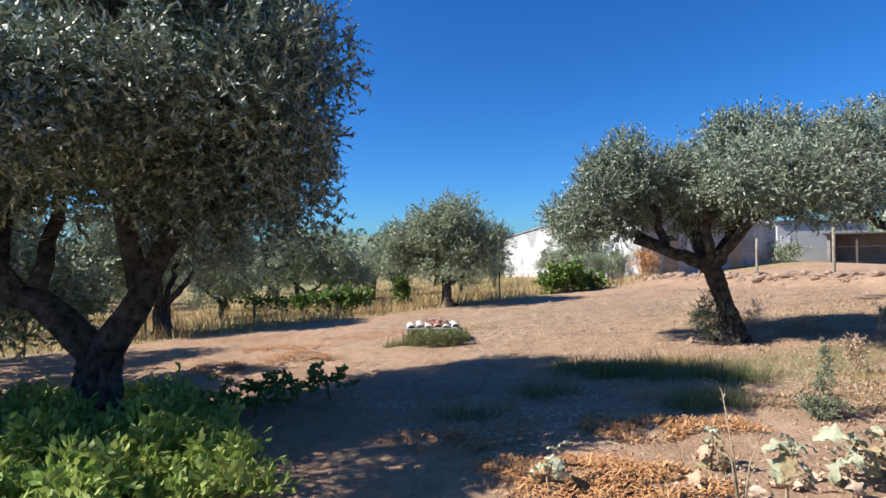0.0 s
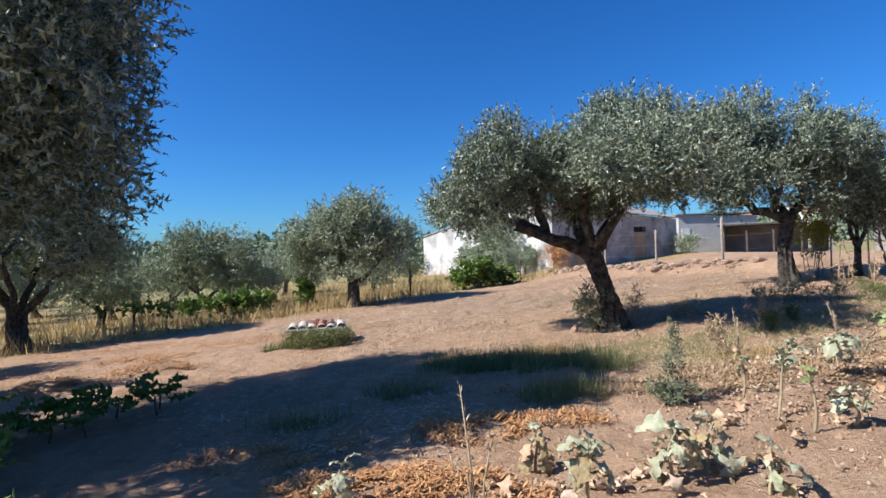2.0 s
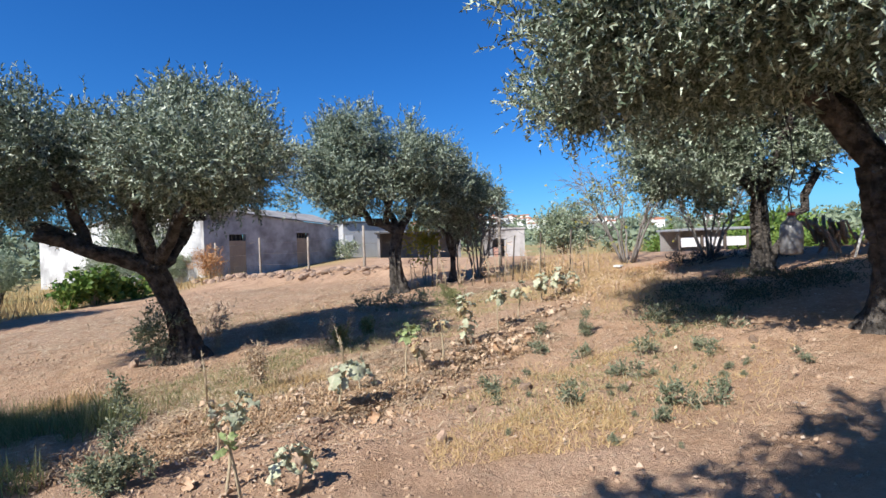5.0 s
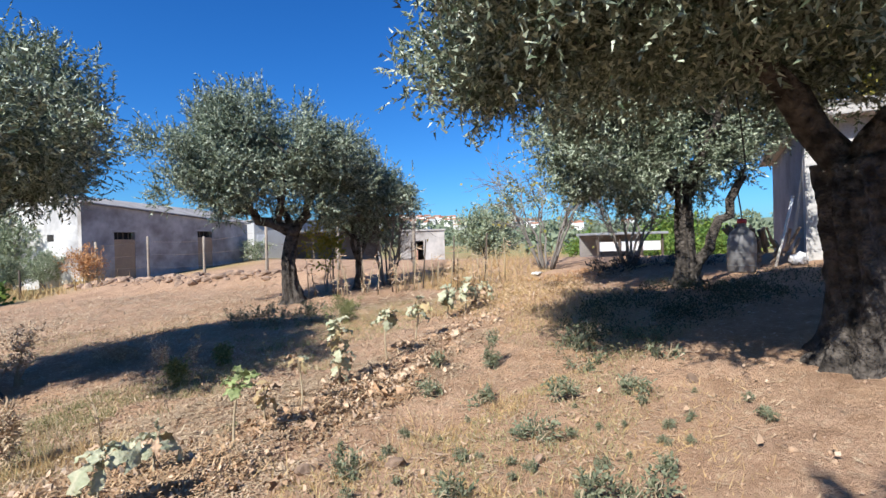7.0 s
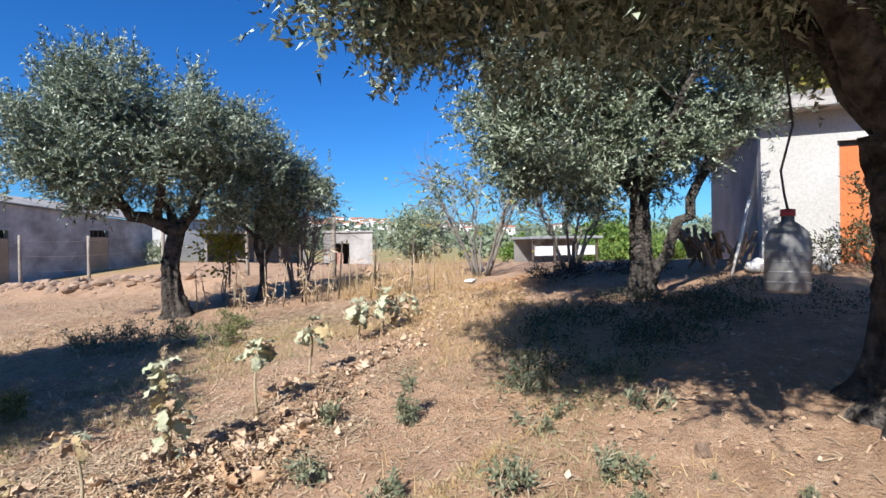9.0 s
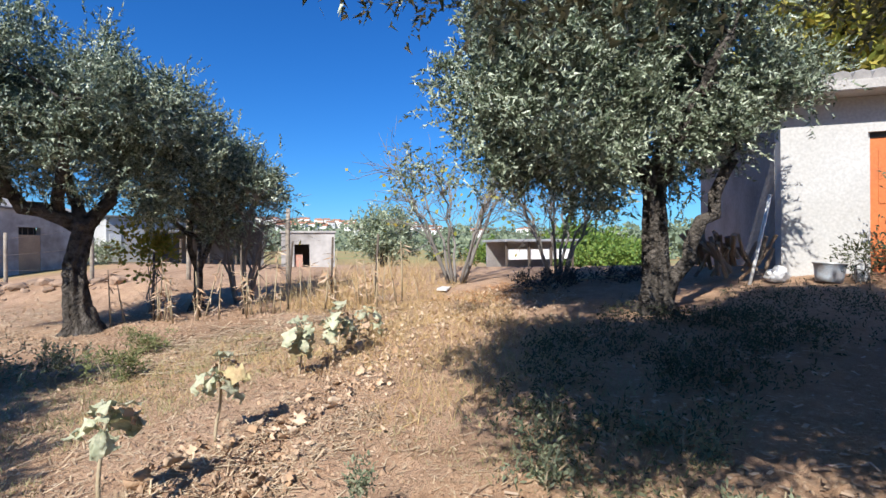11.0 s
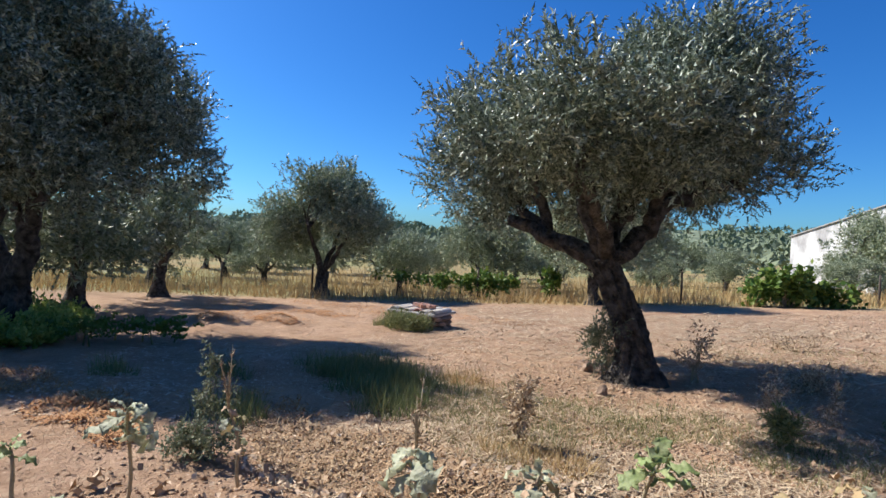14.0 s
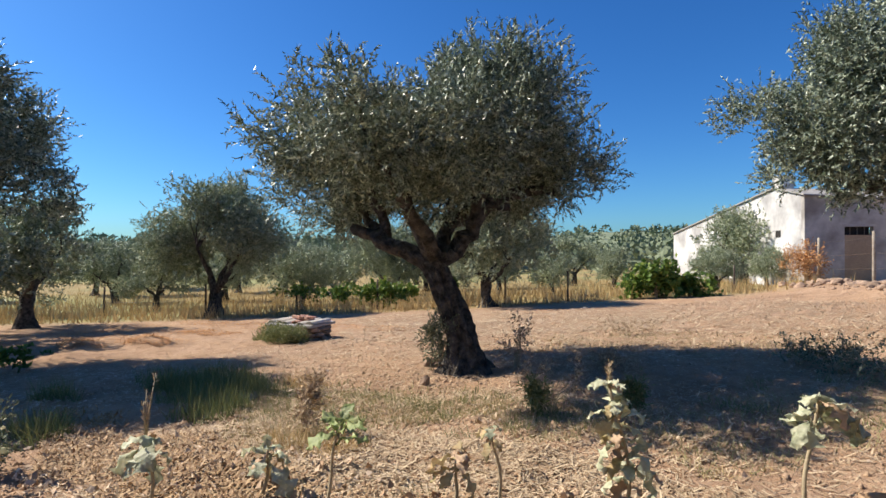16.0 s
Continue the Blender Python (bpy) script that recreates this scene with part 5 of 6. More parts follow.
# ---- crops and weeds ----
def leaf_sheet(length, width, rise, droop, seed, mat):
    """A soft lobed leaf on its stalk: it leaves at an angle (rise), bends over (droop), and its margin is ruffled."""
    r = np.random.default_rng(seed)
    verts, faces = [], []
    x = z = 0.0
    n, m = 11, 7
    for i in range(n):
        s = i / (n - 1)
        a = rise - droop * s ** 1.1
        if i:
            x += length / (n - 1) * math.cos(a)
            z += length / (n - 1) * math.sin(a)
        t = max(0.0, (s - 0.24) / 0.76)
        w = 0.005 + width * 0.5 * (math.sin(math.pi * min(1, t ** 0.8)) ** 0.75 if 0 < t < 1 else 0) * (1 + 0.3 * math.sin(5.2 * s * math.pi + seed))
        nx, nz = -math.sin(a), math.cos(a)
        for j in range(m):
            q = (j - m // 2) / (m // 2)
            h = w * (0.22 * abs(q) - 0.5 * droop * 0.3 * q * q) + width * 0.24 * q * q * math.sin(19 * s + 4 * q + seed) + r.normal(0, 0.002)
            k = q * w * (1 + 0.3 * math.sin(37 * s + 2.2 * seed + 3 * q) * abs(q))
            verts.append((x + nx * h, k + r.normal(0, 0.0015), z + nz * h))
    for i in range(n - 1):
        for j in range(m - 1):
            a = i * m + j
            faces.append((a, a + 1, a + m + 1, a + m))
    return make_mesh("leaf", verts, faces, mat, True)


KALE_LEAVES = [leaf_sheet(0.27, 0.12, 0.6, 2.5, 1, M_kale), leaf_sheet(0.28, 0.125, 0.3, 2.1, 2, M_kale), leaf_sheet(0.17, 0.055, 1.0, 1.5, 3, M_kale), leaf_sheet(0.22, 0.085, 0.1, 1.7, 8, M_kale),
               leaf_sheet(0.22, 0.085, -0.1, 1.5, 4, M_kaley), leaf_sheet(0.19, 0.075, 0.1, 1.8, 5, M_deadleaf),
               leaf_sheet(0.2, 0.085, 0.8, 1.3, 6, M_young), leaf_sheet(0.23, 0.095, 0.5, 1.2, 9, M_young)]


def kale(x, y, height, n, label, seed, lean=0.12, dead=0.2, spread=1.0, spike=0.0, turn=None, low=0.55):
    """n leaves crowd the top of a thin bare stalk; low is how far down it they start."""
    r = np.random.default_rng(seed)
    k = empty("kale_plant", pose(x, y, S(x, y) - 0.01, 0, 0, r.uniform(0, 360) if turn is None else turn), label, "kale plant", "kale plants in the row")
    pts = [(lean * height * s * s * 1.2 + 0.012 * math.sin(7 * s + seed), 0.02 * math.sin(4 * s), height * s) for s in np.linspace(0, 1, 11)]
    v, f = tube(pts, np.linspace(0.0115, 0.007, 11), 8, 0.14, seed=seed)
    part_of("stem", make_mesh("stem", v, f, M_stem, True), k)
    for i in range(n):
        s = 1 - (1 - low) * (i / n) ** 1.3
        p = pts[int(round(s * 10))]
        me = KALE_LEAVES[r.integers(6, 8)] if dead < 0 else KALE_LEAVES[r.integers(4, 6)] if r.uniform() < dead else KALE_LEAVES[r.integers(0, 4)]
        g = spread * r.uniform(0.5, 1.05) * (0.6 + 0.4 * min(1, i / 4))
        part_of("leaf", me, k, "", pose(p[0], p[1], p[2], r.normal(0, 22), r.normal(-5, 20) - (25 if i < 3 else 0), i * 137.5 + r.normal(0, 25)) @ Matrix.Diagonal((g, g * r.uniform(0.8, 1.25), g, 1)))
    if spike:
        top = pts[-1]
        for a in range(3):
            e = r.normal(0, 0.09, 2) * spike
            v, f = tube([top, (top[0] + e[0] * 0.4, top[1] + e[1] * 0.4, top[2] + spike * 0.5), (top[0] + e[0], top[1] + e[1], top[2] + spike * (1 - 0.22 * a))], [0.006, 0.004, 0.002], 6)
            part_of("flower_stalk", make_mesh("flower_stalk", v, f, M_stem, True), k)
            n2 = 34
            u = r.uniform(0.1, 1.0, n2)
            q = np.array(top) + np.column_stack((e[0] * u ** 1.3, e[1] * u ** 1.3, u * spike * (1 - 0.22 * a)))
            part_of("seed_head", quads_mesh("seed_head", leaf_quads(q, unit(r.normal(0, 0.45, (n2, 3)) + np.array((0, 0, 1))), 0.035, 0.006, r), M_straw), k)["kind"] = "stuff"
    return k


WILT = "wilting pale kale plant drooping on its bare stalk"
for i, (x, y, h, n, dead, spike, size, low) in enumerate((
        (1.65, 2.09, 0.55, 16, 0.2, 0, 1.1, 0.65), (2.3, 2.61, 0.34, 18, 0.4, 0, 1.1, 0.4), (0.3, 2.5, 0.3, 12, 0.1, 0, 1.0, 0.5), (1.13, 1.16, 0.42, 14, 0.2, 0.6, 0.9, 0.4), (2.8, 2.45, 0.28, 12, 0.6, 0, 0.9, 0.3),
        (3.59, 3.26, 0.46, 6, -1, 0, 0.7, 0.85), (3.6, 3.67, 0.6, 14, 0.1, 0, 0.95, 0.72), (3.63, 4.26, 0.48, 12, 0.8, 0.36, 0.65, 0.45), (2.6, 2.8, 0.36, 18, 0.75, 0, 1.0, 0.3), (3.95, 3.35, 0.3, 9, 0.3, 0, 1.0, 0.6),
        (4.71, 4.64, 0.42, 11, 0.15, 0.34, 1.1, 0.65), (5.1, 5.1, 0.32, 12, 0.15, 0, 1.1, 0.6), (5.62, 5.1, 0.52, 9, -1, 0, 1.1, 0.8), (6.05, 5.65, 0.34, 10, 1.0, 0, 1.0, 0.6), (6.36, 5.6, 0.5, 8, 0.6, 0, 0.8, 0.88),
        (6.92, 5.92, 0.7, 36, 0.4, 0.12, 0.95, 0.2), (7.67, 6.15, 0.58, 13, 0.05, 0, 1.1, 0.75), (8.5, 6.7, 0.52, 14, 0.2, 0, 1.0, 0.7), (9.68, 7.45, 0.48, 17, 0.2, 0, 1.1, 0.6), (10.2, 7.6, 0.5, 20, 0.05, 0, 1.15, 0.5),
        (10.6, 7.7, 0.26, 11, 0.9, 0, 1.2, 0.3), (11.0, 8.0, 0.4, 12, 0.3, 0, 1.1, 0.4), (1.55, 3.0, 0.3, 12, 0.8, 0, 1.0, 0.3))):
    lab = "young green kale plant on a thin bare stalk" if dead < 0 else WILT if dead < 0.4 else "half-dead kale plant with brown hanging leaves"
    if spike:
        lab = "kale plant run to seed with pale ragged leaves"
    kale(x, y, h, n, lab, 100 + i, 0.04 + 0.12 * rng.uniform(), dead, size, spike, None, low)


def weed(name, x, y, h, w, clumps, mat, leaf, label, seed, stems=7, twigs=9, spire=False):
    if h < 0.3:
        q = np.random.default_rng(seed).normal(0, 0.55, (5, 2)) * w
        blobs = [(a, b, h * 0.35 * (0.6 + 0.25 * (j % 3)), w * 0.32, w * 0.32, h * 0.35) for j, (a, b) in enumerate(q)]
    else:
        blobs = [(0, 0, h * 0.42, w, w, h * 0.4)]
    if spire:
        blobs.append((0.0, 0.0, h * 0.85, w * 0.25, w * 0.25, h * 0.35))
    return leaf_bush(name, (x, y, S(x, y)), label, blobs, clumps, twigs, mat, leaf, seed, "weed", "weeds", stems, w * 0.28, 0.1, 7, 0.02, None, 0.006)


GW = "bushy grey-green weed on bare soil"
for i, (x, y, h, w, c) in enumerate(((7.9, 10.3, 0.5, 0.42, 34), (8.3, 9.6, 0.45, 0.36, 28), (7.5, 10.7, 0.35, 0.35, 20), 
                                     (9.2, 4.6, 0.16, 0.3, 22), (9.7, 4.9, 0.16, 0.35, 22), (8.7, 4.2, 0.14, 0.28, 18), (7.9, 3.85, 0.2, 0.2, 14), (7.2, 3.5, 0.22, 0.16, 12), (6.7, 2.75, 0.25, 0.13, 12), (8.4, 3.6, 0.15, 0.25, 14),
                                     (6.9, 2.45, 0.14, 0.2, 12), (8.0, 5.6, 0.25, 0.1, 8), (7.35, 5.0, 0.3, 0.12, 10), (9.3, 3.7, 0.14, 0.3, 16), (6.2, 3.3, 0.15, 0.18, 10), (9.9, 4.2, 0.15, 0.35, 18), (6.0, 4.1, 0.16, 0.12, 8), (7.5, 4.4, 0.16, 0.16, 10))):
    k = 1.0 if y > 8 else 0.55
    weed("weed", x, y, h * (0.5 + 0.5 * k), w * k, max(5, int(c * (0.75 if h > 0.3 else 0.45))), M_weed, (0.04, 0.016), GW if h > 0.3 else "low grey-green weed creeping on the soil", 200 + i, 6, 9)
for i, (x, y, h, w) in enumerate(((8.75, 9.2, 0.4, 0.25), (5.75, 7.35, 0.42, 0.06), (6.4, 7.9, 0.3, 0.06), (9.4, 10.2, 0.35, 0.3), (4.3, 6.1, 0.7, 0.06), (5.6, 9.9, 0.3, 0.3), (4.7, 13.5, 0.3, 0.6))):
    weed("weed", x, y, h, w, 22, M_grass if i < 4 else M_straw, (0.05, 0.012), "tall thin weed with drying stems" if i > 3 else "small green weed in the soil", 240 + i, 6, 8)
leaf_bush("weed", (3.02, 4.3, S(3.02, 4.3)), "grey-green weed with a tall spire over a bushy foot", [(0, 0, 0.11, 0.24, 0.24, 0.1), (-0.15, -0.1, 0.11, 0.16, 0.16, 0.1), (0, 0, 0.36, 0.06, 0.06, 0.2), (0.02, 0, 0.62, 0.04, 0.04, 0.18), (0.08, 0.1, 0.4, 0.03, 0.03, 0.2)],
          110, 6, M_weed, (0.028, 0.013), 231, "weed", "weeds", 9, 0.035, 0.05, 6, 0.02, None, 0.004)
leaf_bush("weed", (8.33, 5.14, S(8.33, 5.14)), "slim grey-green weed spire on the soil", [(0, 0, 0.1, 0.06, 0.06, 0.09), (0.02, 0, 0.26, 0.04, 0.04, 0.14)],
          34, 6, M_weed, (0.026, 0.012), 232, "weed", "weeds", 6, 0.03, 0.05, 6, 0.02, None, 0.004)
leaf_bush("weed", (5.75, 7.6, S(5.75, 7.6)), "dry brown weed with several upright seed spikes", [(0.25 * math.cos(2.1 * k), 0.22 * math.sin(2.1 * k), 0.36, 0.03, 0.03, 0.22) for k in range(6)],
          34, 6, M_straw, (0.03, 0.009), 233, "weed", "weeds", 12, 0.03, 0.06, 5, 0.05, None, 0.005)
# small plants dotted along the trodden way
tiny = [leaf_bush("weed", (6.4 + 0.4 * k, 2.6, S(6.4 + 0.4 * k, 2.6)), "tiny blue-green weed in sandy soil", [(0, 0, 0.05, 0.05, 0.05, 0.05)], 10, 6, M_weed, (0.026, 0.013), 260 + k, "weed", "tiny weeds", 4, 0.025, 0.04, 5, 0.01, None, 0.003) for k in range(3)]
r = np.random.default_rng(77)
for k, q in enumerate(np.concatenate([disc(6.6, 4.0, 0.9, 0.6, 14, r), disc(7.3, 3.2, 1.2, 0.7, 18, r), disc(6.0, 2.9, 0.7, 0.6, 6, r), disc(8.0, 2.6, 0.6, 0.4, 5, r)])):
    copy_thing(tiny[k % 3], pose(q[0], q[1], S(*q), 0, 0, 50 * k) @ Matrix.Scale(r.uniform(0.3, 0.7), 4))
# broad-leaved creeping squash by the olive
for i, (x, y, s) in enumerate(((-3.1, 5.7, 1.0), (-2.8, 6.1, 1.15), (-3.5, 5.4, 0.95), (-2.6, 5.7, 0.8), (-3.8, 4.9, 1.0), (-3.3, 4.9, 0.9), (-4.2, 5.2, 0.8), (-2.9, 4.9, 0.7))):
    sq = empty("squash_plant", pose(x, y, S(x, y), 0, 0, i * 80), "creeping squash plant with broad dark green leaves", "squash plant", "squash plants")
    r = np.random.default_rng(300 + i)
    if i == 0:
        sq_leaf = leaf_sheet(0.19, 0.2, 0.5, 0.7, 30, M_vine)
    for k in range(14):
        a, q = r.uniform(0, 6.28), r.uniform(0.05, 0.4)
        part_of("leaf", sq_leaf, sq, "", pose(q * math.cos(a), q * math.sin(a), 0.12 + r.uniform(0, 0.22), r.normal(0, 15), r.normal(-10, 15), math.degrees(a)) @ Matrix.Scale(s * r.uniform(0.6, 1.1), 4))
    v, f = tube([(0, 0, 0.0), (0.02, 0, 0.12), (0.03, 0.02, 0.25)], [0.015, 0.012, 0.008], 6)
    part_of("stem", make_mesh("stem", v, f, M_grass, True), sq)


# the row of dead stalks
def dry_stalk(x, y, h, seed, src=None):
    r = np.random.default_rng(seed)
    d = empty("dry_stalk", pose(x, y, S(x, y) - 0.02, r.normal(0, 5), r.normal(0, 5), r.uniform(0, 360)), "dead dry maize-like stalk with withered leaves", "dead plant", "row of dead stalks")
    v, f = tube([(0, 0, 0), (0.01, 0, h * 0.5), (0.03, 0.02, h)], [0.014, 0.011, 0.006], 6, 0.1, seed=seed)
    part_of("stalk", make_mesh("stalk", v, f, M_stem, True), d)
    n = 13
    st = np.column_stack((np.zeros(n), np.zeros(n), r.uniform(0.25, 1, n) * h))
    dr = unit(np.column_stack((r.normal(0, 1, n), r.normal(0, 1, n), r.normal(-0.5, 0.5, n))))
    part_of("leaves", quads_mesh("leaves", leaf_quads(st, dr, 0.19, 0.022, r), M_deadleaf), d, "withered hanging leaves")["kind"] = "stuff"
    return d


stalks = [dry_stalk(10.3, 12.6, h, 400 + k) for k, h in enumerate((0.75, 0.95, 0.6))]
P0, P1 = np.array((10.2, 13.1)), np.array((13.6, 9.4))
for k in range(40):
    s = (k + rng.uniform(0, 0.8)) / 40
    q = P0 + (P1 - P0) * s + rng.normal(0, 0.22, 2)
    if k < 3:
        stalks[k].location = (q[0], q[1], S(*q) - 0.02)
    else:
        copy_thing(stalks[k % 3], pose(q[0], q[1], S(*q) - 0.02, rng.normal(0, 6), rng.normal(0, 6), rng.uniform(0, 360)) @ Matrix.Scale(rng.uniform(0.7, 1.25), 4))
for k in range(6):
    q = P0 + (P1 - P0) * (0.08 + 0.15 * k) + np.array((0.1, 0.1))
    st = empty("stake", pose(q[0], q[1], S(*q) - 0.05, rng.normal(0, 2), rng.normal(0, 2), 0), "thin dark wooden stake among dead stalks", "stake", "stakes")
    v, f = tube([(0, 0, 0), (0, 0, 0.6), (0.01, 0, 1.25)], [0.022, 0.02, 0.018], 7, 0.06, seed=k)
    part_of("shaft", make_mesh("shaft", v, f, M_darkpost, True), st)

# brush and scrap heaped under the trees by the yard
heap = leaf_bush("brush_heap", (15.0, 7.6, S(15.0, 7.6)), "low heap of dark brushwood and scrap", [(0, 0, 0.08, 1.3, 0.7, 0.1), (1.2, -0.9, 0.1, 0.7, 0.6, 0.12)], 90, 9, M_tarp, (0.10, 0.02), 410, "brush", "", 3, 0.13, 0.16, 4)
plank = empty("board", pose(14.4, 9.6, S(14.4, 9.6) + 0.03, 4, 0, 30), "short pale board lying on the ground", "board")
part("plank", box_bm(-0.3, 0.3, -0.09, 0.09, 0, 0.035, 0.004), M_whitepole, plank)

# ---- grass, straw, leaves and clods: uncountable ----
r = np.random.default_rng(500)
# lush herbs round the first olive
xy = np.concatenate([disc(-5.0, 3.4, 1.7, 1.1, 2600, r), disc(-3.5, 2.7, 1.4, 0.9, 2600, r), disc(-5.8, 2.6, 1.6, 1.2, 2200, r), disc(-6.6, 4.6, 1.7, 1.0, 1900, r), disc(-4.2, 4.3, 0.9, 0.5, 800, r), disc(-4.0, 1.5, 1.6, 0.8, 1600, r)])
z = surf(xy[:, 0], xy[:, 1])
mound = 0.55 + 0.55 * fract_noise(xy[:, 0] * 3.4, xy[:, 1] * 3.4) + 0.3 * fract_noise(xy[:, 0] * 7.1 + 2, xy[:, 1] * 7.1)
st = np.column_stack((xy, z + r.uniform(0.0, 0.42, len(xy)) * np.maximum(0.12, mound)))
q = twig_leaves(st, unit(r.normal(0, 0.45, (len(xy), 3)) + np.array((0, 0, 0.8))), r, 4, 0.105, 0.05, 0.15)
stuff("herbs", q, M_herb, "lush green herbs under the big olive tree", "herbs")
# low weeds by the house, their leaf colour darkened to deepen the tree shade
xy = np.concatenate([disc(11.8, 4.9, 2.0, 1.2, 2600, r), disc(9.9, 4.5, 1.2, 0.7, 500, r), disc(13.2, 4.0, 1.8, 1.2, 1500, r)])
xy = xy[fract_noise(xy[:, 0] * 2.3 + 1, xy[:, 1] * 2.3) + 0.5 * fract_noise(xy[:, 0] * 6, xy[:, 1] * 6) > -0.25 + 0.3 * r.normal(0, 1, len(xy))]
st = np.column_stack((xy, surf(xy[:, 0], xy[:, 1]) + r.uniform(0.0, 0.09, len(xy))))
stuff("low_herbs", twig_leaves(st, unit(r.normal(0, 0.5, (len(xy), 3)) + np.array((0, 0, 0.6))), r, 4, 0.038, 0.014, 0.08), M_shade_leaf, "low green weeds under the trees, coloured dark to deepen the shade", "weeds")
# the herbs at the foot of the well
xy = np.concatenate([disc(-1.85, 10.4, 0.5, 0.25, 700, r), disc(-2.35, 10.75, 0.3, 0.25, 500, r), disc(-1.4, 10.5, 0.3, 0.2, 350, r)])
st = np.column_stack((xy, surf(xy[:, 0], xy[:, 1]) + r.uniform(0.0, 0.28, len(xy))))
stuff("herbs", twig_leaves(st, unit(r.normal(0, 0.4, (len(xy), 3)) + np.array((0, 0, 0.9))), r, 4, 0.06, 0.018, 0.12), M_grass, "green herbs growing at the foot of the well", "herbs")
# tufts of green grass
xy = np.concatenate([disc(1.6, 6.8, 1.2, 0.45, 1500, r), disc(2.4, 6.3, 0.7, 0.3, 900, r), disc(1.1, 7.3, 0.6, 0.3, 800, r), disc(2.0, 7.0, 0.4, 0.25, 700, r), disc(1.3, 6.5, 0.35, 0.2, 600, r), disc(2.9, 6.0, 0.35, 0.25, 400, r), disc(-0.5, 4.6, 0.5, 0.2, 300, r), disc(0.35, 5.6, 0.4, 0.2, 350, r), disc(-2.2, 10.75, 0.8, 0.3, 2600, r), disc(2.1, 4.9, 0.45, 0.25, 700, r)])
stuff("grass", blades(xy, 0.25, 0.009, M_grass, "grass", r, 0.33, surf(xy[:, 0], xy[:, 1]) - 0.01), M_grass, "tufts of green grass in tree shade", "grass", True)
# short yellowing grass over the near ground
xy = np.concatenate([disc(5.2, 6.6, 2.4, 1.3, 16000, r), disc(4.2, 6.9, 1.8, 1.0, 5000, r), disc(8.6, 8.2, 2.0, 0.8, 4200, r), disc(6.9, 3.6, 1.6, 0.8, 3800, r), disc(2.6, 6.8, 1.0, 0.7, 2000, r), disc(9.6, 9.3, 1.6, 0.8, 3000, r), disc(5.5, 12.5, 2.5, 1.5, 3000, r), disc(9.2, 4.4, 1.3, 0.6, 2500, r), disc(10.5, 5.5, 1.6, 1.0, 2500, r)])
bare = lambda q: q[~((q[:, 0] > 4.6) & (q[:, 0] < 9) & (q[:, 1] < 6.9 + 0.25 * np.sin(q[:, 0] * 5)) & (q[:, 1] > 4.3))]
xy = bare(xy)
stuff("short_grass", blades(xy, 0.08, 0.006, M_short, "short_grass", r, 0.6, surf(xy[:, 0], xy[:, 1]) - 0.005), M_short, "sparse short yellowing grass on the soil", "grass", True)
xy = np.concatenate([disc(5.7, 3.1, 0.9, 0.5, 3800, r), disc(8.1, 4.5, 0.9, 0.4, 2400, r), disc(6.5, 4.3, 1.4, 0.5, 2600, r), disc(5.2, 6.4, 2.2, 1.2, 2500, r), disc(7.2, 3.0, 1.5, 0.8, 1400, r), disc(10, 8.5, 1.6, 1.0, 3000, r)])
xy = bare(xy)
stuff("matted_grass", blades(xy, 0.075, 0.006, M_dry, "matted_grass", r, 0.9, surf(xy[:, 0], xy[:, 1])), M_dry, "matted dead grass flat on the soil", "dry grass", True)
# thin green tufts between the kale row and the leaning olive
xy = np.concatenate([disc(cx, cy, 0.16, 0.12, 45, r) for cx, cy in disc(4.9, 6.9, 2.3, 1.3, 34, r)] + [disc(cx, cy, 0.14, 0.12, 40, r) for cx, cy in disc(8.3, 8.8, 1.5, 0.9, 12, r)])
stuff("grass", blades(xy, 0.11, 0.007, M_grass, "grass", r, 0.4, surf(xy[:, 0], xy[:, 1]) - 0.01), M_grass, "thin short tufts of green grass on dry soil", "grass", True)
# dry grass by the kale and the fig
xy = np.concatenate([disc(11.4, 7.2, 1.6, 1.2, 3200, r), disc(12.6, 8.4, 1.6, 1.0, 2600, r), disc(13.4, 10.2, 1.8, 1.2, 3000, r), disc(10.2, 6.0, 0.9, 0.6, 700, r), disc(4.6, 5.9, 0.5, 0.25, 900, r), disc(2.5, 7.5, 0.4, 0.2, 600, r), disc(6.5, 4.4, 1.3, 0.4, 300, r)])
stuff("dry_grass", blades(xy, 0.19, 0.006, M_dry, "dry_grass", r, 0.75, surf(xy[:, 0], xy[:, 1]) - 0.01), M_dry, "golden dry grass beside the vegetable row", "dry grass", True)
xy = np.concatenate([disc(14.0, 11.5, 2.4, 1.4, 900, r), disc(16.0, 13.0, 3.0, 1.5, 900, r), disc(12.8, 10.6, 0.9, 0.9, 300, r)])
stuff("tall_dry_grass", blades(xy, 0.55, 0.009, M_dry, "tall_dry_grass", r, 0.45, surf(xy[:, 0], xy[:, 1]) - 0.01), M_dry, "tall straw-coloured dead grass", "dry grass", True)
# the dry field beyond the fence
n = 110000
x, y = r.uniform(-36, 9, n), r.uniform(-8, 50, n)
b = beyond(x, y)
keep = (b > -0.25) & (r.uniform(0, 1, n) < np.exp(-np.maximum(0, b) / 9)) & ~((x > 5) & (y > 31))
xy = np.column_stack((x, y))[keep]
stuff("field_grass", blades(xy, 0.6, 0.035, M_dry, "field_grass", r, 0.25, surf(xy[:, 0], xy[:, 1]) - 0.02), M_dry, "tall golden grass of the unmown field", "dry grass", True)


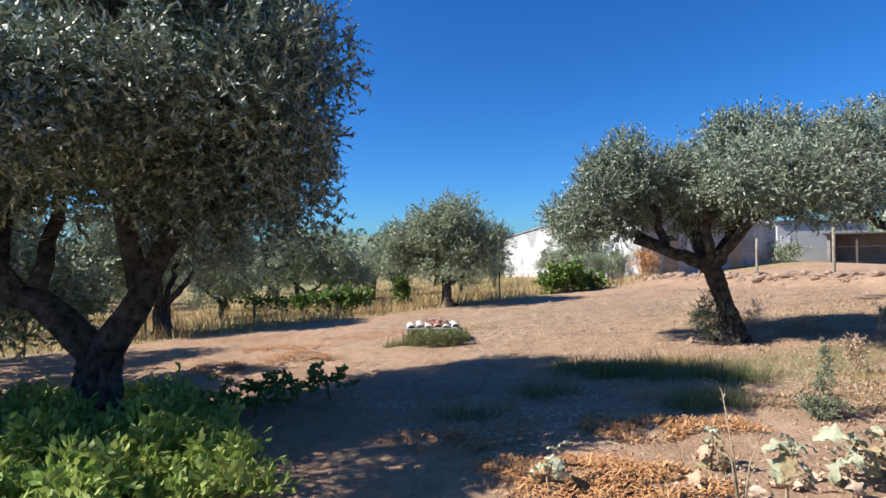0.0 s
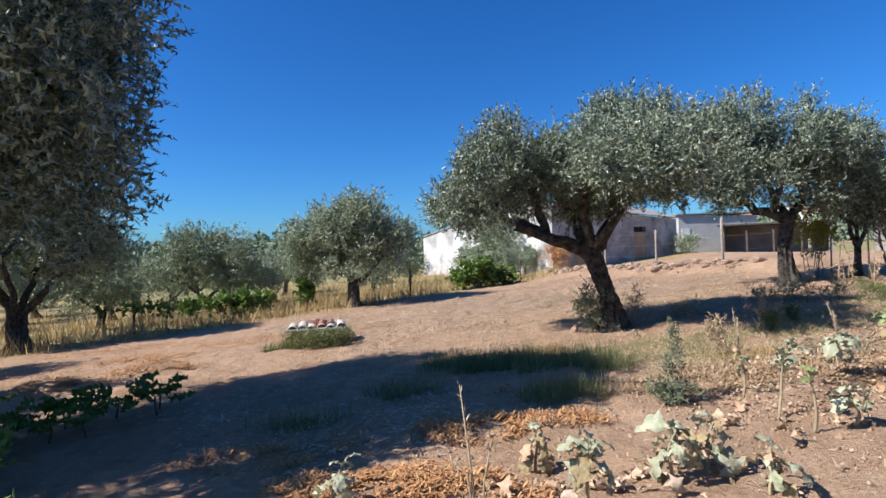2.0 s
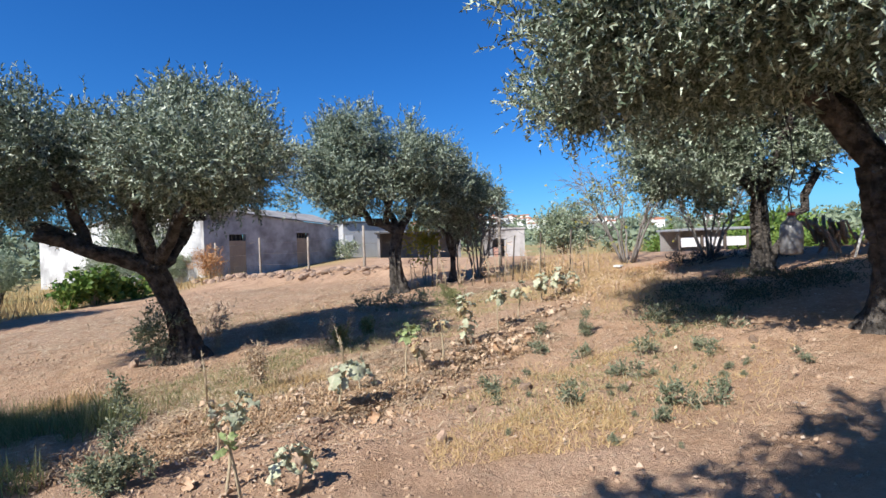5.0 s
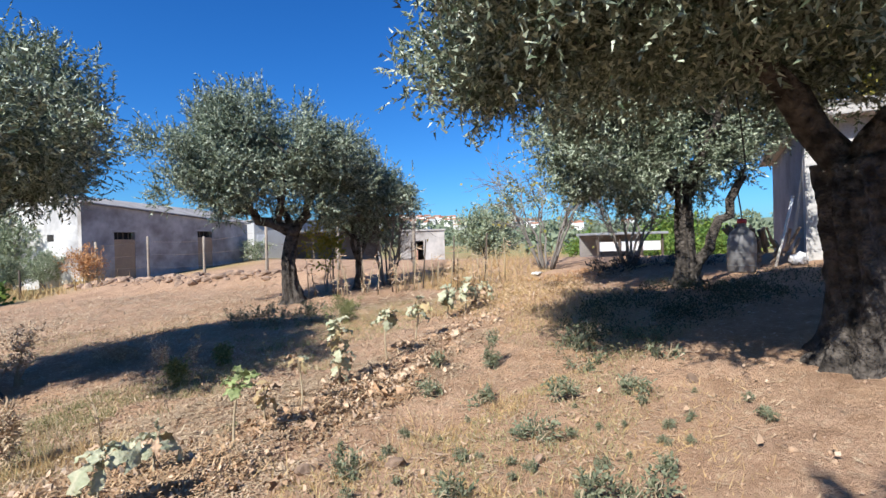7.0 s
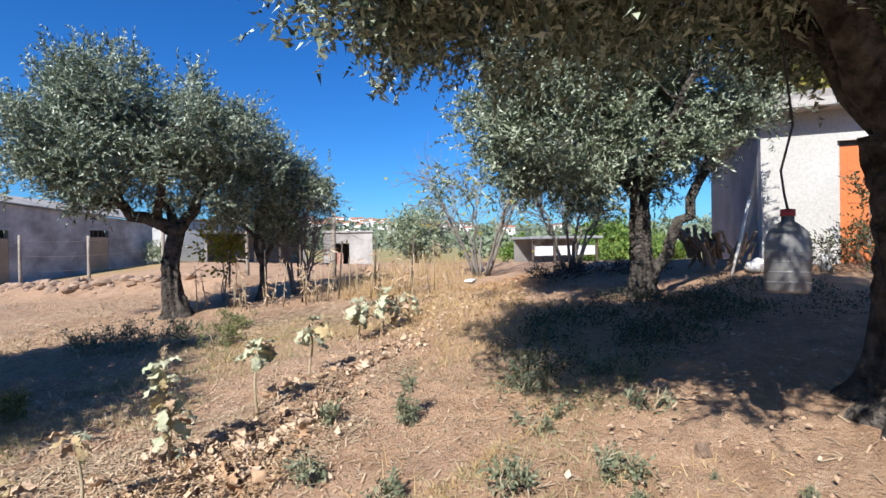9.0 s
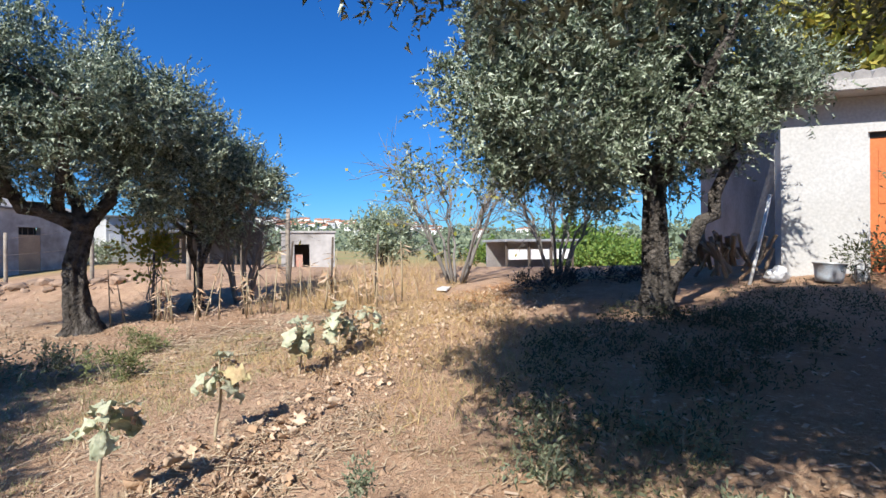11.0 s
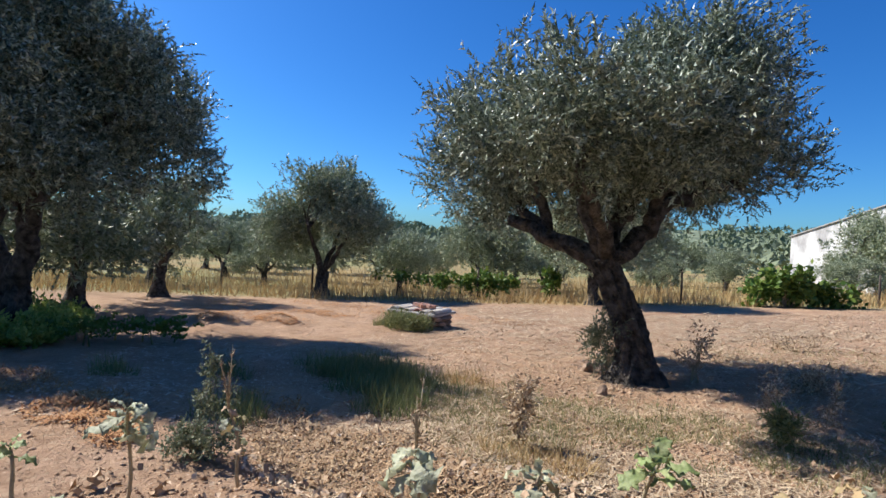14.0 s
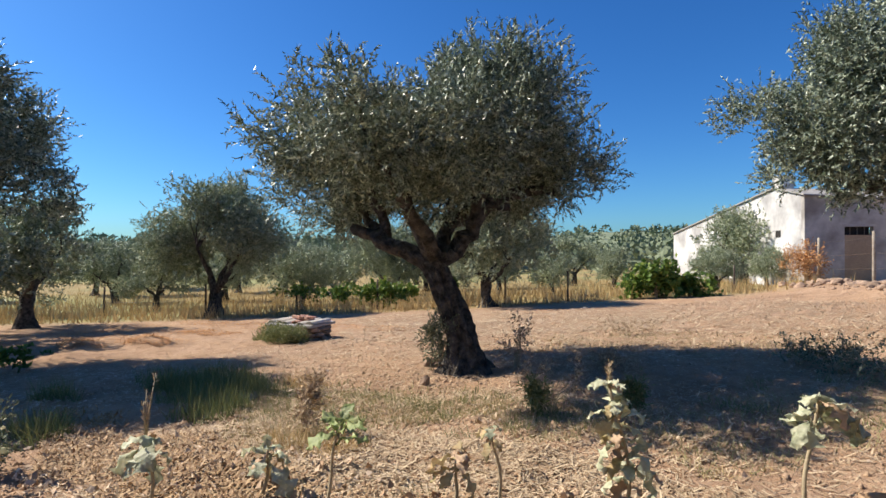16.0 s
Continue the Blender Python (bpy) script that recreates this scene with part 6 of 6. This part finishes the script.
def strips(xy, length, width, r, lift=0.012, tilt=0.12):
    n = len(xy)
    z = surf(xy[:, 0], xy[:, 1]) + lift * r.uniform(0.3, 1.4, n)
    p = np.column_stack((xy, z))
    a = r.uniform(0, 6.283, n)
    d = unit(np.column_stack((np.cos(a), np.sin(a), r.normal(0, tilt, n))))
    s = np.cross(d, np.array((0, 0, 1.0)))
    L = (length * r.uniform(0.3, 1.3, n))[:, None]
    W = (width * r.uniform(0.6, 1.4, n))[:, None] * 0.5
    k = s * L * r.normal(0, 0.12, (n, 1))
    return np.stack((p - s * W, p + s * W, p + d * L + s * W + k, p + d * L - s * W + k), axis=1)


def inside(xy):
    return xy[beyond(xy[:, 0], xy[:, 1]) < -0.3]


xy = inside(np.concatenate([disc(5.5, 8.5, 6.5, 4.5, 24000, r), disc(6.4, 5.9, 2.6, 0.8, 12000, r), disc(5.0, 6.6, 2.4, 1.6, 11000, r), disc(4.6, 5.1, 1.4, 0.7, 7000, r), disc(6.0, 15, 6, 6, 16000, r), disc(2.0, 13, 4, 4, 9000, r), disc(4.2, 5.2, 1.8, 0.9, 4000, r), disc(8.0, 3.5, 2.5, 1.8, 1100, r)]))
stuff("straw", strips(xy, 0.085, 0.0075, r, 0.012, 0.2), M_straw, "scattered pale straw and stalk bits on the soil", "straw")
xy = inside(np.concatenate([disc(6.5, 18, 5, 6.5, 9000, r), disc(0, 16, 5, 4, 6000, r), disc(11, 9.5, 2, 1.5, 1500, r)]))
stuff("straw", strips(xy, 0.24, 0.018, r), M_straw, "scattered stalks over the far part of the plot", "straw")
xy = np.concatenate([disc(0.45, 2.8, 0.8, 0.45, 5000, r), disc(0.9, 2.6, 0.6, 0.35, 3500, r), disc(1.4, 4.0, 0.9, 0.35, 4200, r), disc(-4.5, 8.9, 0.8, 0.4, 2600, r), disc(-5.6, 8.0, 0.8, 0.4, 2200, r), disc(2.0, 5.3, 0.7, 0.3, 900, r), disc(-0.6, 3.8, 0.8, 0.35, 1500, r), disc(-6.0, 11.0, 1.3, 0.5, 3200, r), disc(-4.2, 12.5, 1.6, 0.5, 1800, r), disc(14.4, 8.3, 1.4, 0.8, 3800, r), disc(-8, 13, 2.5, 0.9, 2400, r), disc(-6.5, 9.0, 3.0, 0.8, 2600, r), disc(-9.5, 10.5, 3.0, 1.0, 2600, r), disc(-2.5, 13.5, 2.0, 0.5, 1200, r)])
xy = xy[fract_noise(xy[:, 0] * 5.3, xy[:, 1] * 5.3) + 0.4 * r.normal(0, 1, len(xy)) > -0.25]
stuff("mulch", strips(xy, 0.05, 0.012, r, 0.04, 0.5), M_rust, "rust-brown plant litter heaped on the soil", "plant litter")
xy = np.concatenate([disc(3.9, 5.0, 1.3, 0.55, 7000, r), disc(4.8, 5.0, 1.0, 0.45, 4500, r), disc(6.6, 5.4, 1.0, 0.4, 2600, r)])
stuff("plant_litter", strips(xy, 0.05, 0.01, r, 0.04, 0.5), M_litter, "tan dry plant litter matted on the soil", "plant litter")
# fallen leaves in the tree shade, kept pale to double as dappled light
xy = np.concatenate([disc(-0.5, 5.6, 2.2, 1.6, 1500, r), disc(0.5, 4.2, 1.4, 0.9, 700, r), disc(10.8, 4.2, 2.0, 1.6, 1200, r)])
stuff("shade_fleck_litter", strips(xy, 0.06, 0.022, r, 0.012, 0.15), M_deadleaf, "pale fallen leaves on the shaded soil, doubling as flecks of light", "leaf litter")


def curled(xy, size, r, lift=0.02):
    n = len(xy)
    p = np.column_stack((xy, surf(xy[:, 0], xy[:, 1]) + lift))
    a = r.uniform(0, 6.283, n)
    d = np.column_stack((np.cos(a), np.sin(a), np.zeros(n)))
    s = np.column_stack((-np.sin(a), np.cos(a), np.zeros(n)))
    L = (size * r.uniform(0.5, 1.4, n))[:, None]
    W = L * r.uniform(0.35, 0.7, n)[:, None]
    up = np.array((0, 0, 1.0))
    h = lambda: L * np.abs(r.normal(0, 0.4, (n, 1)))
    mid = p + up * h() * 0.3
    a1, a2 = mid - d * L * 0.5 + up * h(), mid + d * L * 0.5 + up * h()
    b1, b2 = mid + s * W * 0.5 + up * h(), mid - s * W * 0.5 + up * h()
    return np.stack((a1, b2, a2, b1), axis=1)


row = lambda n: np.column_stack((lambda s: (3.2 + 6.9 * s + r.normal(0, 0.32, n), 3.6 + 3.4 * s + r.normal(0, 0.26, n)))(r.uniform(0, 1, n)))
xy = np.concatenate([row(500), disc(5.2, 4.3, 1.6, 0.7, 160, r), disc(3.9, 4.9, 1.2, 0.6, 420, r), disc(5.0, 5.2, 1.2, 0.6, 420, r), disc(13.5, 8.0, 2.0, 1.2, 1500, r), disc(11.5, 7.2, 1.8, 1.2, 900, r), disc(7.5, 2.5, 3, 1.8, 160, r), disc(2, 2.6, 1.2, 0.5, 90, r)])
stuff("dead_leaves", curled(xy, 0.045, r), M_deadleaf, "curled dead leaves along the vegetable row", "dead leaves")
# broad fallen leaves, curled where they dropped from the plants
xy = np.concatenate([disc(6.6, 5.4, 0.8, 0.4, 80, r), disc(7.3, 5.7, 0.7, 0.35, 50, r), disc(5.0, 4.5, 0.7, 0.25, 16, r), disc(8.4, 6.4, 0.6, 0.3, 24, r), disc(8.15, 5.9, 0.35, 0.22, 26, r), disc(7.7, 5.95, 0.3, 0.2, 9, r), disc(6.9, 5.95, 0.4, 0.25, 14, r), disc(9.4, 6.6, 0.5, 0.2, 12, r), disc(3.4, 3.6, 0.4, 0.3, 8, r), disc(4.6, 5.0, 0.5, 0.3, 14, r), disc(2.2, 2.7, 0.4, 0.25, 14, r), disc(1.5, 2.6, 0.6, 0.3, 12, r), disc(5.9, 5.2, 0.6, 0.3, 10, r), disc(10.1, 6.9, 0.4, 0.2, 10, r), disc(3.4, 3.1, 0.15, 0.1, 3, r)])
vs, fs = [], []
for q in xy:
    me = KALE_LEAVES[r.integers(0, 6)]
    co = np.array([v.co[:] for v in me.vertices])
    co = (co - co.mean(axis=0)) * r.uniform(0.4, 0.85)
    m = np.array((Matrix.Rotation(r.uniform(0, 6.28), 3, "Z") @ Matrix.Rotation(r.normal(0.9, 0.4), 3, "Y") @ Matrix.Rotation(r.normal(0, 0.9), 3, "X")))
    co = co @ m.T
    co[:, 2] = (co[:, 2] - co[:, 2].min()) * 0.75
    vs.append((co + np.array((q[0], q[1], S(q[0], q[1]) + 0.002)), [tuple(f.vertices) for f in me.polygons]))
v, f = join(vs)
tagged(new("fallen_leaves", make_mesh("fallen_leaves", v, f, M_deadleaf, True)), "broad curled dead leaves fallen under the kale", "dead leaves", "", "stuff")
xy = inside(disc(6, 8, 9, 7, 7000, r))
stuff("leaf_litter", curled(xy, 0.026, r, 0.008), M_deadleaf, "small dry leaf fragments over the soil", "leaf litter")
# clods of earth
iv = np.array(((1, 0, 0), (-1, 0, 0), (0, 1, 0), (0, -1, 0), (0, 0, 1), (0, 0, -1)), float)
itri = np.array(((0, 2, 4), (2, 1, 4), (1, 3, 4), (3, 0, 4), (2, 0, 5), (1, 2, 5), (3, 1, 5), (0, 3, 5)))
xy = inside(np.concatenate([row(3200), disc(6, 8, 7, 6, 14000, r), disc(5, 4, 3.5, 2.5, 3000, r), disc(8, 18, 6, 8, 4600, r), disc(4.5, 7.5, 3.0, 2.0, 5000, r)]))
n = len(xy)
s = (0.005 + 0.019 * r.uniform(0, 1, n) ** 4) * np.where(xy[:, 1] > 11, 1.6, 1.0)
turn = r.uniform(0, 6.283, n)
cv = iv[None] * s[:, None, None] * r.uniform(0.7, 1.4, (n, 1, 3)) * r.uniform(0.7, 1.3, (n, len(iv), 1)) + s[:, None, None] * r.normal(0, 0.25, (n, len(iv), 3))
cv = np.stack((cv[..., 0] * np.cos(turn)[:, None] - cv[..., 1] * np.sin(turn)[:, None], cv[..., 0] * np.sin(turn)[:, None] + cv[..., 1] * np.cos(turn)[:, None], cv[..., 2]), axis=-1)
cv = cv + np.column_stack((xy, surf(xy[:, 0], xy[:, 1]) + s * 0.05))[:, None, :]
cf = (itri[None] + (np.arange(n) * len(iv))[:, None, None]).reshape(-1, 3)
cm = bpy.data.meshes.new("clods")
cm.vertices.add(n * len(iv))
cm.vertices.foreach_set("co", cv.astype(np.float32).ravel())
cm.loops.add(cf.size)
cm.loops.foreach_set("vertex_index", cf.astype(np.int32).ravel())
cm.polygons.add(len(cf))
cm.polygons.foreach_set("loop_start", np.arange(0, cf.size, 3, dtype=np.int32))
cm.polygons.foreach_set("loop_total", np.full(len(cf), 3, dtype=np.int32))
cm.materials.append(M_clod)
cm.update(calc_edges=True)
tagged(new("clods", cm), "crumbly clods of sandy earth", "soil clods", "", "stuff")
# larger loose stones
for k, (x, y, s) in enumerate(((5.85, 4.4, 0.12), (5.6, 3.9, 0.1), (6.3, 4.0, 0.14), (6.9, 3.3, 0.09), (3.2, 9.15, 0.2), (3.95, 8.1, 0.16), (7.3, 7.5, 0.1), (5.0, 3.4, 0.1), (-5.6, 3.4, 0.3), (-3.9, 3.6, 0.26), (8.8, 3.2, 0.1), (4.4, 4.4, 0.1))):
    o = new("stone", rocks[k % 6])
    o.matrix_basis = pose(x, y, S(x, y) + s * 0.12, 10 * k, 14 * k, 50 * k) @ Matrix.Scale(s, 4)
    tagged(o, "loose brown field stone on the soil", "stone", "loose stones")
